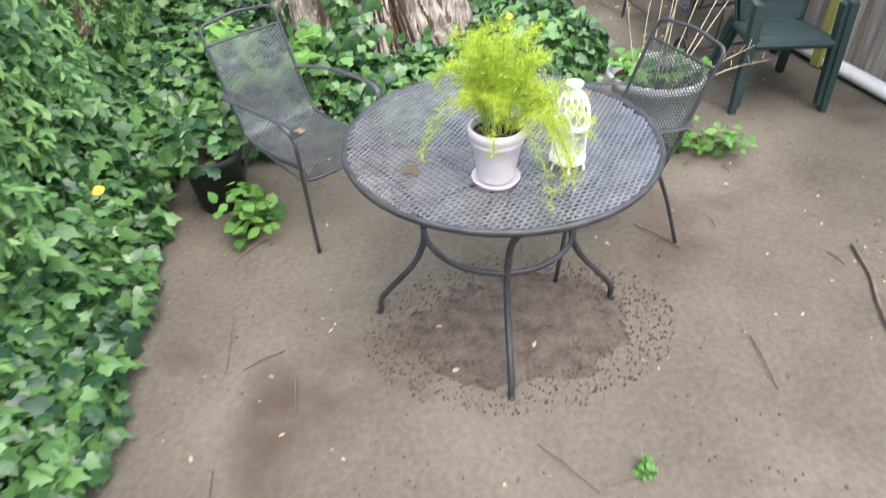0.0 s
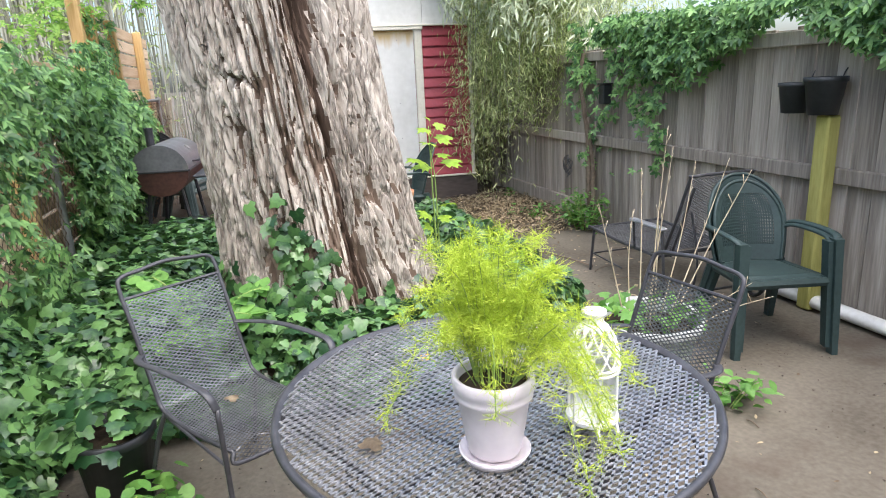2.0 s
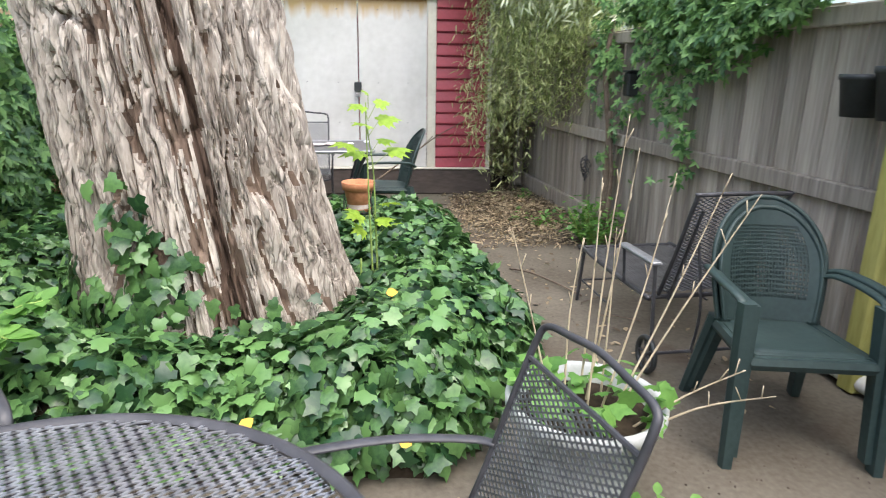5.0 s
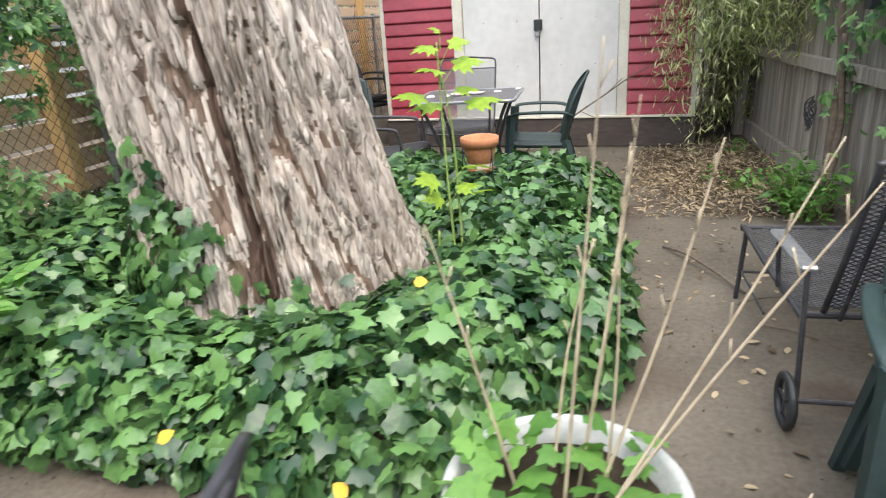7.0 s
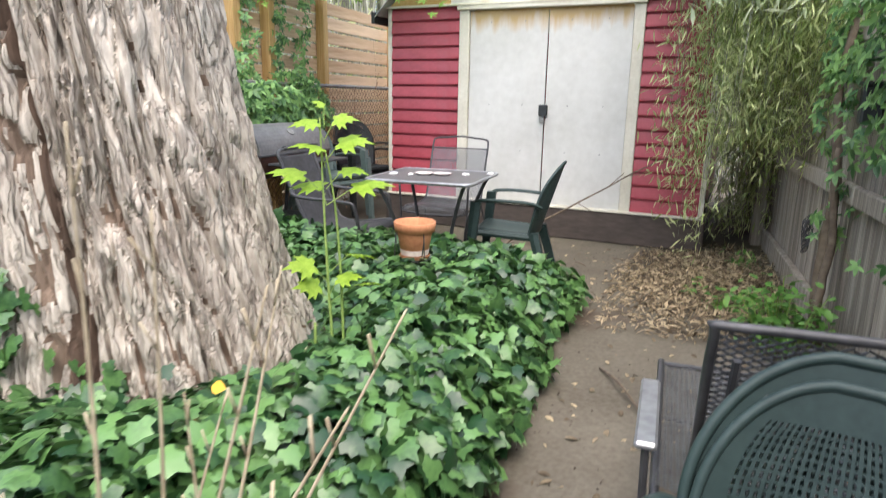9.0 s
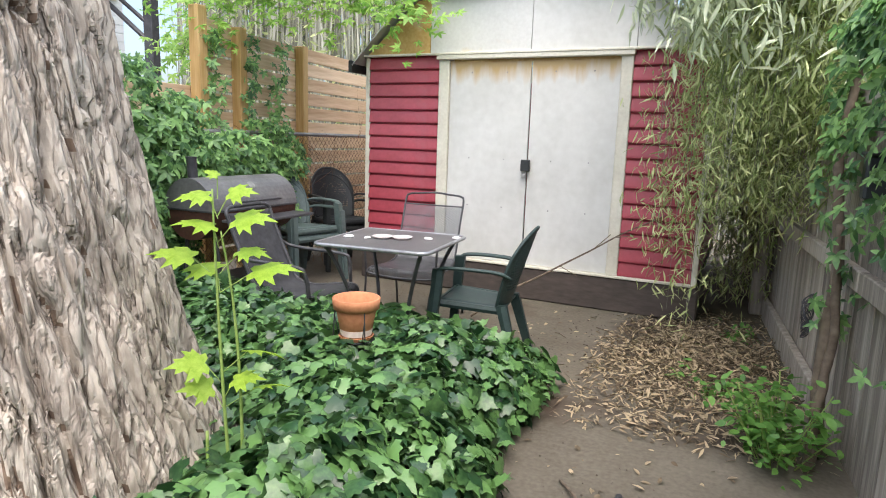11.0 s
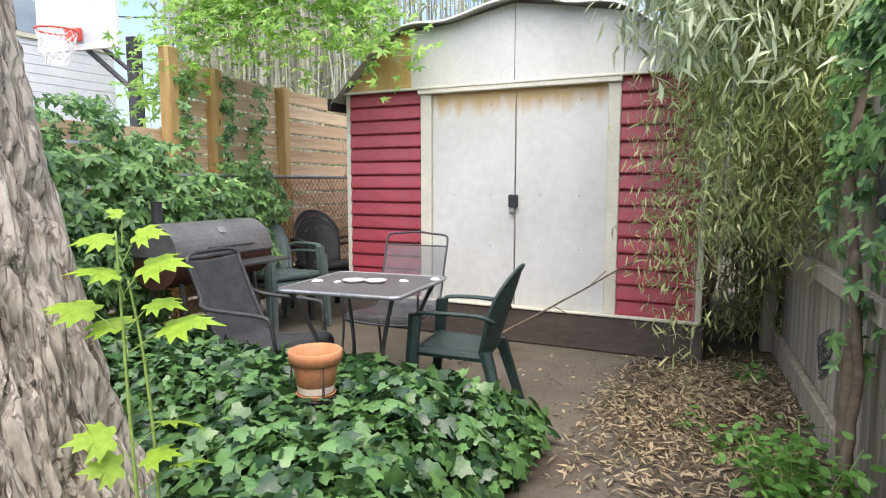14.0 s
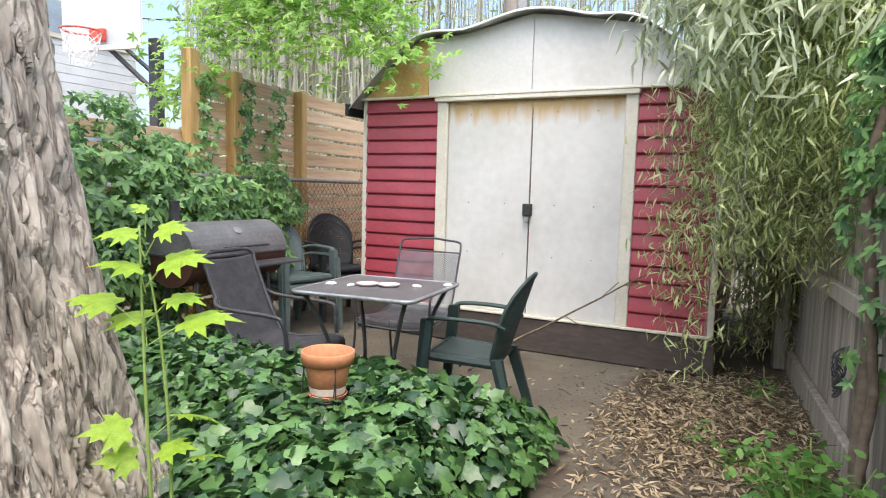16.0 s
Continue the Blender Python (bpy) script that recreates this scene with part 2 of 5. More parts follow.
def block(bm, x0, y0, z0, x1, y1, z1, bevel=0.0, m=None):
    vs = [bm.verts.new((x, y, z)) for z in (z0, z1) for y in (y0, y1) for x in (x0, x1)]
    fs = [bm.faces.new([vs[i] for i in f]) for f in ((0, 2, 3, 1), (4, 5, 7, 6), (0, 1, 5, 4), (2, 6, 7, 3), (1, 3, 7, 5), (0, 4, 6, 2))]
    if bevel:
        es = list({e for f in fs for e in f.edges})
        out = bmesh.ops.bevel(bm, geom=es, offset=bevel, segments=1, affect='EDGES', profile=.5)
        vs = list({v for f in out["faces"] for v in f.verts} | {v for v in vs if v.is_valid})
    if m is not None:
        for v in vs:
            v.co = m @ v.co
    return bm


def box_bm(*a, **k):
    return block(bmesh.new(), *a, **k)


def smooth_line(pts, steps=6, closed=False):
    p = [Vector(q) for q in pts]
    n = len(p)
    out = []
    for i in range(n if closed else n - 1):
        a, b = p[i], p[(i + 1) % n]
        z0 = p[(i - 1) % n] if closed or i else a
        z1 = p[(i + 2) % n] if closed or i < n - 2 else b
        for k in range(steps):
            t = k / steps
            out.append(.5 * ((2 * a) + (b - z0) * t + (2 * z0 - 5 * a + 4 * b - z1) * t * t + (3 * a - z0 - 3 * b + z1) * t ** 3))
    if not closed:
        out.append(p[-1])
    return out


def tube(bm, pts, r, seg=8, closed=False, flat=1.0):
    """Sweeps a round (or flattened) bar along a line; r is one radius or one for each point."""
    p = [Vector(q) for q in pts]
    n = len(p)
    rs = r if isinstance(r, (list, tuple)) else [r] * n
    rings, side = [], None
    for i in range(n):
        a = p[i - 1] if (i or closed) else p[i]
        b = p[(i + 1) % n] if (i < n - 1 or closed) else p[i]
        d = (b - a).normalized()
        if side is None:
            side = d.cross(Vector((0, 0, 1)))
            if side.length < .05:
                side = d.cross(Vector((1, 0, 0)))
        side = (side - d * side.dot(d)).normalized()
        up = side.cross(d)
        rings.append([bm.verts.new(p[i] + rs[i] * (math.cos(k * math.tau / seg) * side + flat * math.sin(k * math.tau / seg) * up)) for k in range(seg)])
    for i in range(n if closed else n - 1):
        a, b = rings[i], rings[(i + 1) % n]
        for k in range(seg):
            bm.faces.new((a[k], a[(k + 1) % seg], b[(k + 1) % seg], b[k]))
    if not closed:
        bm.faces.new(rings[0][::-1])
        bm.faces.new(rings[-1])
    return bm


def tube_bm(*a, **k):
    return tube(bmesh.new(), *a, **k)


def lathe(profile, seg=32, bm=None, close=True):
    bm = bm or bmesh.new()
    rings = [[bm.verts.new((r * math.cos(k * math.tau / seg), r * math.sin(k * math.tau / seg), z)) for k in range(seg)] for r, z in profile]
    for a, b in zip(rings, rings[1:]):
        for k in range(seg):
            bm.faces.new((a[k], a[(k + 1) % seg], b[(k + 1) % seg], b[k]))
    if close:
        bm.faces.new(rings[0][::-1])
        bm.faces.new(rings[-1])
    return bm


def raw(name, verts, faces, material, parent=None, smooth=False):
    me = bpy.data.meshes.new(name)
    me.from_pydata(verts, [], faces)
    me.materials.append(material)
    if smooth:
        me.shade_smooth()
    ob = new(name, me)
    ob.parent = parent
    return ob


rng = np.random.default_rng(7)

# leaf shapes: stem at the origin, tip towards +y
IVY_SHAPE = ([(0, 0, 0), (.28, -.14, -.02), (.53, .12, -.06), (.36, .31, .02), (.41, .54, -.04), (.18, .67, .03), (0, 1, -.10), (-.18, .67, .03), (-.41, .54, -.04), (-.36, .31, .02),
              (-.53, .12, -.06), (-.28, -.14, -.02), (0, .35, .07)],
             [(12, 0, 1), (12, 1, 2), (12, 2, 3), (12, 3, 4), (12, 4, 5), (12, 5, 6), (12, 6, 7), (12, 7, 8), (12, 8, 9), (12, 9, 10), (12, 10, 11), (12, 11, 0)])
LANCE_SHAPE = ([(0, 0, 0), (.055, .25, .012), (.07, .5, .0), (.03, .8, -.06), (0, 1, -.12), (-.03, .8, -.06), (-.07, .5, 0), (-.055, .25, .012), (0, .5, -.02)],
               [(0, 1, 8), (1, 2, 8), (2, 3, 8), (3, 4, 8), (4, 5, 8), (5, 6, 8), (6, 7, 8), (7, 0, 8)])
OVAL_SHAPE = ([(0, 0, 0), (.22, .22, .03), (.27, .5, .02), (.15, .8, -.03), (0, 1, -.1), (-.15, .8, -.03), (-.27, .5, .02), (-.22, .22, .03), (0, .5, -.03)],
              [(0, 1, 8), (1, 2, 8), (2, 3, 8), (3, 4, 8), (4, 5, 8), (5, 6, 8), (6, 7, 8), (7, 0, 8)])


def fan_shape(count, spread, shape=OVAL_SHAPE, narrow=.75):
    """Several leaflets from one stalk, as on a creeper."""
    vs, fs = [], []
    for i in range(count):
        a = radians(spread * (i / (count - 1) - .5))
        s = 1 - .35 * abs(i / (count - 1) - .5) * 2
        o = len(vs)
        for x, y, z in shape[0]:
            x, y = x * s * narrow, y * s
            vs.append((x * math.cos(a) + y * math.sin(a), y * math.cos(a) - x * math.sin(a), z * s))
        fs += [tuple(o + k for k in f) for f in shape[1]]
    return vs, fs


CREEPER_SHAPE = fan_shape(5, 230)
MAPLE_SHAPE = ([(0, 0, 0), (.16, -.10, 0), (.34, -.06, -.03), (.28, .08, 0), (.55, .24, -.06), (.40, .30, 0), (.52, .52, -.08), (.30, .44, .02), (.20, .52, .03), (.24, .74, -.02), (.10, .70, .02), (0, 1, -.10),
                (-.10, .70, .02), (-.24, .74, -.02), (-.20, .52, .03), (-.30, .44, .02), (-.52, .52, -.08), (-.40, .30, 0), (-.55, .24, -.06), (-.28, .08, 0), (-.34, -.06, -.03), (-.16, -.10, 0), (0, .3, .05)],
               [(22, i, (i + 1) % 22) for i in range(22)])


def frames_of(normals, tips):
    """Rotation matrices with z along the normals and y near the tips."""
    z = normals / np.linalg.norm(normals, axis=1, keepdims=True)
    y = tips - (tips * z).sum(1, keepdims=True) * z
    y /= np.maximum(np.linalg.norm(y, axis=1, keepdims=True), 1e-6)
    return np.stack([np.cross(y, z), y, z], axis=2)


def leaves(name, shape, places, normals, tips, sizes, material, parent=None, wide=1.0):
    v = np.array(shape[0]) * (wide, 1, 1)
    R = frames_of(np.asarray(normals, float), np.asarray(tips, float))
    pts = np.einsum('nij,kj->nki', R, v) * np.asarray(sizes)[:, None, None] + np.asarray(places)[:, None, :]
    n, k = len(pts), len(v)
    faces = [tuple(i * k + a for a in f) for i in range(n) for f in shape[1]]
    return raw(name, pts.reshape(-1, 3).tolist(), faces, material, parent, smooth=True)


def single_leaves(shape, places, normals, tips, sizes, material, parent, name="leaf"):
    """Leaves that can be told apart, each an object on one shared mesh."""
    me = bpy.data.meshes.new(name)
    me.from_pydata(shape[0], [], shape[1])
    me.materials.append(material)
    me.shade_smooth()
    R = frames_of(np.asarray(normals, float), np.asarray(tips, float))
    for p, r, s in zip(places, R, sizes):
        ob = new(name, me)
        ob.parent = parent
        ob.matrix_basis = Matrix.Translation(p) @ Matrix([list(q) for q in r]).to_4x4() @ Matrix.Scale(float(s), 4)


def nz(x, y, z=0.0):
    return noise.noise((x, y, z))


# ---- ground ----
def spread(lo, hi, step, far):
    mid = list(np.arange(lo, hi, step))
    out, d = [], step
    p = mid[-1]
    while p < far:
        d *= 1.6
        p += d
        out.append(p)
    left, d, p = [], step, lo
    while p > -far:
        d *= 1.6
        p -= d
        left.append(p)
    return left[::-1] + mid + out


gx, gy = spread(-3.0, 3.0, .045, 400), spread(-9.0, 2.0, .05, 400)


def ground_z(x, y):
    near = max(0, 1 - max(abs(x) / 6, abs(y + 3.5) / 9))
    return near * (.012 * nz(x * 1.1, y * 1.1) + .008 * nz(x * 4, y * 4, 3) + .005 * nz(x * 13, y * 13, 5)) - .004


gv = [(x, y, ground_z(x, y)) for y in gy for x in gx]
gw = len(gx)
gf = [(j * gw + i, j * gw + i + 1, (j + 1) * gw + i + 1, (j + 1) * gw + i) for j in range(len(gy) - 1) for i in range(gw - 1)]
ground = tagged(raw("ground", gv, gf, M_DIRT, smooth=True), "trodden bare brown earth of a back yard with twigs and dead leaves", "ground", kind="structure")


# ---- shed ----
shed = thing("shed", "red metal-sided garden shed with closed white double doors and rust stains", "shed", pose(0, 0, 0))
SX0, SX1, SZ0, SZ1, DEEP = -1.54, 1.36, .285, 2.0, 2.6
part("wall", box_bm(SX0 + .02, .03, SZ0, -.80, .08, SZ1), M_RED, shed)
part("wall", box_bm(.78, .03, SZ0, SX1 - .02, .08, SZ1), M_RED, shed)
part("wall", box_bm(SX0, .08, SZ0, SX0 + .05, DEEP, SZ1), M_RED, shed)
part("wall", box_bm(SX1 - .05, .08, SZ0, SX1, DEEP, SZ1), M_RED, shed)
part("wall", box_bm(SX0 + .05, DEEP - .05, SZ0, SX1 - .05, DEEP, SZ1), M_RED, shed)
part("floor", box_bm(SX0, .08, .2, SX1, DEEP, SZ0), M_PLINTH, shed)
part("plinth", box_bm(SX0 - .03, -.035, 0, SX1 + .03, .03, .265, bevel=.01), M_PLINTH, shed, "dark damp timber base skirt")
part("sill", box_bm(SX0 - .01, -.05, .268, SX1 + .01, .03, .287, bevel=.004), M_TRIM, shed)
part("corner_trim", box_bm(SX0 - .012, -.012, SZ0, SX0 + .03, .03, SZ1, bevel=.004), M_TRIM, shed, "cream metal corner trim")
part("corner_trim", box_bm(SX1 - .03, -.012, SZ0, SX1 + .012, .03, SZ1, bevel=.004), M_TRIM, shed, "cream metal corner trim")


def siding(x0, x1, count):
    h = (SZ1 - SZ0) / count
    bm = bmesh.new()
    prof = [(.030, 0), (-.012, 0), (-.016, .006), (-.014, .02), (-.006, h * .55), (.002, h * .86), (.012, h - .006), (.012, h), (.030, h)]
    cols = 7
    rows = []
    for i in range(cols):
        x = x0 + (x1 - x0) * i / (cols - 1)
        rows.append([bm.verts.new((x, y + (.0025 * nz(x * 7, z * 40 + x0) if 0 < k < 8 else 0), z)) for k, (y, z) in enumerate(prof)])
    for a, b in zip(rows, rows[1:]):
        for k in range(len(prof) - 1):
            bm.faces.new((a[k], b[k], b[k + 1], a[k + 1]))
    first = part("siding_board", bm, M_RED, shed, smooth=False)
    first.location.z = SZ0
    for i in range(1, count):
        o = first.copy()
        scene.collection.objects.link(o)
        o.location.z = SZ0 + i * h


siding(SX0 + .03, -.815, 15)
siding(.79, SX1 - .03, 15)

# door frame and doors
part("door_frame", box_bm(-.815, -.025, SZ0, -.72, .02, SZ1, bevel=.006), M_TRIM, shed, "cream painted door jamb")
part("door_frame", box_bm(.70, -.025, SZ0, .79, .02, SZ1, bevel=.006), M_TRIM, shed, "cream painted door jamb")
part("door_track", box_bm(-.83, -.05, 1.955, .80, .02, 1.995, bevel=.006), M_TRIM, shed, "cream head track with rust")
part("rust_run", box_bm(-.68, -.002, 1.935, .685, .001, 1.956), M_RUST, shed, "rusty lip under the door track")


def door_paint():
    m = surface("door_white_paint", (.52, .52, .485), (.69, .69, .66), 1.6, .5, bump=.05, bump_scale=14)
    nt = m.node_tree
    n, li = nt.nodes, nt.links
    tc = n.new("ShaderNodeTexCoord")
    sep = n.new("ShaderNodeSeparateXYZ")
    li.new(tc.outputs["Object"], sep.inputs[0])
    no = n.new("ShaderNodeTexNoise")
    mp = n.new("ShaderNodeMapping")
    mp.inputs["Scale"].default_value = (7, 1, .8)
    li.new(tc.outputs["Object"], mp.inputs[0])
    li.new(mp.outputs[0], no.inputs["Vector"])
    no.inputs["Scale"].default_value, no.inputs["Detail"].default_value = 1.6, 6
    ma = n.new("ShaderNodeMath")
    ma.operation = 'MULTIPLY_ADD'
    ma.inputs[1].default_value = .42
    li.new(no.outputs["Fac"], ma.inputs[0])
    li.new(sep.outputs["Z"], ma.inputs[2])
    mr = n.new("ShaderNodeMapRange")
    mr.inputs["From Min"].default_value, mr.inputs["From Max"].default_value = 1.99, 2.13
    mr.inputs["To Max"].default_value = .85
    li.new(ma.outputs[0], mr.inputs["Value"])
    mix = n.new("ShaderNodeMix")
    mix.data_type = 'RGBA'
    b = n["Principled BSDF"]
    old = b.inputs["Base Color"].links[0].from_socket
    li.new(old, mix.inputs["A"])
    mix.inputs["B"].default_value = (.50, .32, .10, 1)
    li.new(mr.outputs[0], mix.inputs["Factor"])
    li.new(mix.outputs["Result"], b.inputs["Base Color"])
    return m


M_DOOR = door_paint()


def shed_door(x0, x1):
    bm = bmesh.new()
    nx, nzs = 14, 24
    g = [[bm.verts.new((x0 + (x1 - x0) * i / nx, .002 + .004 * nz(i * .35 + x0 * 5, k * .2), SZ0 + .005 + (1.95 - SZ0 - .005) * k / nzs)) for i in range(nx + 1)] for k in range(nzs + 1)]
    for k in range(nzs):
        for i in range(nx):
            bm.faces.new((g[k][i], g[k][i + 1], g[k + 1][i + 1], g[k + 1][i]))
    edge = [e for e in bm.edges if e.is_boundary]
    ret = bmesh.ops.extrude_edge_only(bm, edges=edge)
    for v in [q for q in ret["geom"] if isinstance(q, bmesh.types.BMVert)]:
        v.co.y += .022
    d = part("door", bm, M_DOOR, shed, "white sheet-metal door, rust-streaked at the top", smooth=False)
    for x in (x0 + .28 * (x1 - x0), x0 + .72 * (x1 - x0)):
        for z in (.75, 1.15, 1.85):
            s = bmesh.new()
            bmesh.ops.create_uvsphere(s, u_segments=8, v_segments=5, radius=.006, matrix=Matrix.Translation((x, -.003, z)))
            part("screw", s, M_GALV, d)
    return d


shed_door(-.715, -.006)
right_door = shed_door(.006, .695)
lk = box_bm(-.045, -.035, 1.06, .03, -.004, 1.155, bevel=.006)
part("hasp", lk, M_BLACK_PLASTIC, right_door, "black hasp and latch box")
part("padlock", block(tube_bm(smooth_line([(-.03, -.03, 1.06), (-.03, -.035, 1.035), (.0, -.035, 1.03), (.005, -.03, 1.06)]), .004, 6), -.03, -.045, 1.01, .008, -.02, 1.04, bevel=.004), M_GALV, right_door)

# gable: flat panels under a gambrel roof of thin sheet
ROOF = [(-1.64, 1.90), (-1.60, 1.96), (-1.03, 2.46), (-.55, 2.50), (-.02, 2.60), (.40, 2.53), (.84, 2.44), (1.42, 1.96), (1.46, 1.90)]


def roof_z(x):
    for (xa, za), (xb, zb) in zip(ROOF, ROOF[1:]):
        if xa <= x <= xb:
            return za + (zb - za) * (x - xa) / (xb - xa)
    return 1.9


def gable(x0, x1, mat, label):
    bm = bmesh.new()
    n = 10
    lo = [bm.verts.new((x0 + (x1 - x0) * i / n, -.02 + .003 * nz(i, x0), 1.997)) for i in range(n + 1)]
    hi = [bm.verts.new((x0 + (x1 - x0) * i / n, -.015 + .003 * nz(i, x0 + 3), max(2.003, roof_z(x0 + (x1 - x0) * i / n) - .012))) for i in range(n + 1)]
    for i in range(n):
        bm.faces.new((lo[i], lo[i + 1], hi[i + 1], hi[i]))
    out = bmesh.ops.extrude_face_region(bm, geom=bm.faces[:])
    for v in [q for q in out["geom"] if isinstance(q, bmesh.types.BMVert)]:
        v.co.y += .03
    return part("gable_panel", bm, mat, shed, label)


M_GABLE_RUST = surface("rusted_white_panel", (.42, .23, .05), (.66, .47, .20), 2.2, .6, bump=.1, stain=(.72, .72, .68), stain_scale=1.6, stain_at=.62)
M_GABLE = surface("gable_white", (.52, .52, .485), (.68, .68, .65), 1.5, .5, bump=.08, stain=(.50, .31, .09), stain_scale=1.1, stain_at=.585)
gable(-1.55, -.905, M_GABLE_RUST, "white panel mostly rusted to ochre")
gable(-.90, -.012, M_GABLE, "white gable panel with ochre rust stains")
gable(-.006, .80, M_WHITE, "white gable panel")
gable(.805, 1.38, M_WHITE, "white gable panel")
part("gable_ledge", box_bm(-1.55, -.055, 1.992, 1.38, -.015, 2.012, bevel=.004), M_TRIM, shed, "bent drip ledge with rust")
bm = bmesh.new()
line = smooth_line([(x, 0, z) for x, z in ROOF], 5)
cols = []
for j, y in enumerate([-.13, -.11, -.05, .3, .8, 1.4, 2.0, DEEP + .1]):
    cols.append([bm.verts.new((p.x, y + (.02 * nz(p.x * 2.2, 9) if j < 2 else 0), p.z + (.016 * nz(p.x * 3.0, 4) - (.02 if j == 0 else 0)) + .01)) for p in line])
for a, b in zip(cols, cols[1:]):
    for i in range(len(line) - 1):
        bm.faces.new((a[i], a[i + 1], b[i + 1], b[i]))
roof = part("roof", bm, M_ROOF, shed, "thin grey sheet roof with a bent front edge", smooth=True)
so = roof.modifiers.new("thickness", 'SOLIDIFY')
so.thickness = .008
part("eave_flap", box_bm(-1.665, -.13, 1.86, -1.63, .3, 1.96, bevel=.004), M_BLACK_PLASTIC, shed, "dark bent eave corner")


# ---- right fence: weathered vertical boards ----
def right_x(y):
    return 1.93 - .095 * y


fence_right = thing("fence", "weathered grey board fence with rails, overgrown with creeper", "fence", kind="structure")
boards = []
for v in range(3):
    bm = bmesh.new()
    w = .142
    top = 1.62
    zs = [0.0, .4, .8, 1.2, top]
    ringv = []
    for z in zs:
        dx, dy = .004 * nz(z * 2, v), .004 * nz(z * 2, v + 7)
        ringv.append([bm.verts.new((x + dx, y + dy, z)) for x, y in ((0, 0), (.02, 0), (.02, w), (0, w))])
    for a, b in zip(ringv, ringv[1:]):
        for k in range(4):
            bm.faces.new((a[k], a[(k + 1) % 4], b[(k + 1) % 4], b[k]))
    bm.faces.new(ringv[0][::-1])
    bm.faces.new(ringv[-1])
    boards.append(bm)
board_obs = [part("board", b, M_GREY_WOOD, fence_right) for b in boards]
y = 3.0
k = 0
while y > -9.6:
    y -= .15
    src = board_obs[k % 3]
    if k < 3:
        o = src
    else:
        o = src.copy()
        scene.collection.objects.link(o)
    o.matrix_basis = pose(right_x(y) + .006 * nz(k, 2), y, -.02 + .02 * nz(k * 3.1, 1), .7 * nz(k * 1.7, 3), .5 * nz(k, 5), 5.4)
    k += 1
for z, hgt in ((.74, .09), (1.50, .085)):
    for y0 in (2.8, .4, -2.0, -4.4, -6.8):
        part("rail", box_bm(-.045, -2.40, z, -.002, 0, z + hgt, bevel=.006), M_GREY_WOOD, fence_right).matrix_basis = pose(right_x(y0), y0, 0, 0, 0, 5.4)
part("kickboard", box_bm(-.05, -2.4, 0, -.005, 0, .16, bevel=.006), M_GREY_WOOD, fence_right).matrix_basis = pose(right_x(.8), .8, 0, 0, 0, 5.4)
for y0, tall in ((.55, 1.6), (-6.6, 1.62)):
    part("post", box_bm(-.13, -.05, 0, -.035, .05, tall, bevel=.01), M_GREY_WOOD, fence_right).matrix_basis = pose(right_x(y0), y0, 0, 0, 0, 5.4)
part("post", box_bm(-.14, -.045, 0, -.05, .045, 1.12, bevel=.01), M_MOSSY, fence_right, "yellow-green mossy post").matrix_basis = pose(right_x(-4.42), -4.42, 0, 0, 0, 5.4)

# ---- left fence: new horizontal cedar slats behind chain link ----
FX = -2.52
fence_left = thing("slat_fence", "new cedar fence of horizontal slats with pine posts", "fence", kind="structure")


def slats(y0, y1, top, step=.150, h=.126):
    z = top - h
    while z > .02:
        o = part("slat", box_bm(-.012, y0, 0, .012, y1, h, bevel=.003), M_NEW_WOOD, fence_left)
        o.matrix_basis = pose(FX - .03 + .004 * nz(z * 9, y0), 0, z, 0, .6 * nz(z * 5, y0), 0)
        z -= step


slats(-1.03, -.60, 2.22)
slats(-.58, .40, 2.18)
slats(.42, 3.4, 2.18)
slats(-3.2, -1.06, 1.66)
slats(-5.6, -3.22, 1.70)
slats(-8.0, -5.62, 1.68)
slats(-10.4, -8.02, 1.70)
for y0, tall, w in ((-1.08, 2.29, .055), (-.58, 2.20, .05), (.40, 2.18, .045), (2.2, 2.2, .045), (-3.2, 1.75, .05), (-5.6, 1.75, .05), (-8.0, 1.75, .05)):
    part("post", box_bm(FX - .015, y0 - w, 0, FX + .085, y0 + w, tall, bevel=.008), M_POST_WOOD, fence_left, "square pine post")

LEFT_TURN = Matrix.Translation((-2.45, -.8, 0)) @ Matrix.Rotation(radians(5), 4, 'Z') @ Matrix.Translation((2.45, .8, 0))
fence_left.matrix_basis = LEFT_TURN
chain = thing("chain_link_fence", "rusty chain-link fence tangled with dead brown vines", "fence", kind="structure")
CX = -2.36
chain.matrix_basis = LEFT_TURN
part("top_rail", tube_bm([(CX, -10, 1.30), (CX, 2.6, 1.30)], .019, 8), M_GALV, chain)
for y0 in (-8.2, -5.6, -3.0, -.25, 2.3):
    part("post", tube_bm([(CX, y0, 0), (CX, y0, 1.34)], .026, 10), M_GALV, chain)
wv, wf = [], []


def wire(a, b, r=.0022):
    a, b = Vector(a), Vector(b)
    d = (b - a).normalized()
    s = Vector((1, 0, 0))
    u = d.cross(s).normalized()
    o = len(wv)
    for q in (a, b):
        for c in (s, u - s * .5, -u - s * .5):
            wv.append(tuple(q + r * c))
    wf.extend([(o, o + 1, o + 4, o + 3), (o + 1, o + 2, o + 5, o + 4), (o + 2, o, o + 3, o + 5)])


yy = -10.0
while yy < 2.6:
    wire((CX, yy, .02), (CX, yy + 1.27, 1.29))
    wire((CX + .004, yy + 1.27, .02), (CX + .004, yy, 1.29))
    yy += .075
raw("mesh_wire", wv, wf, M_CHAIN, chain)


# ---- tree trunk ----
def trunk_centre(z):
    return -.455 - .128 * z, -3.69 - .08 * z


def trunk_radius(z):
    return .488 + .25 * math.exp(-max(z, 0) / .42) + (.05 * (z - 2.2) if z > 2.2 else 0)


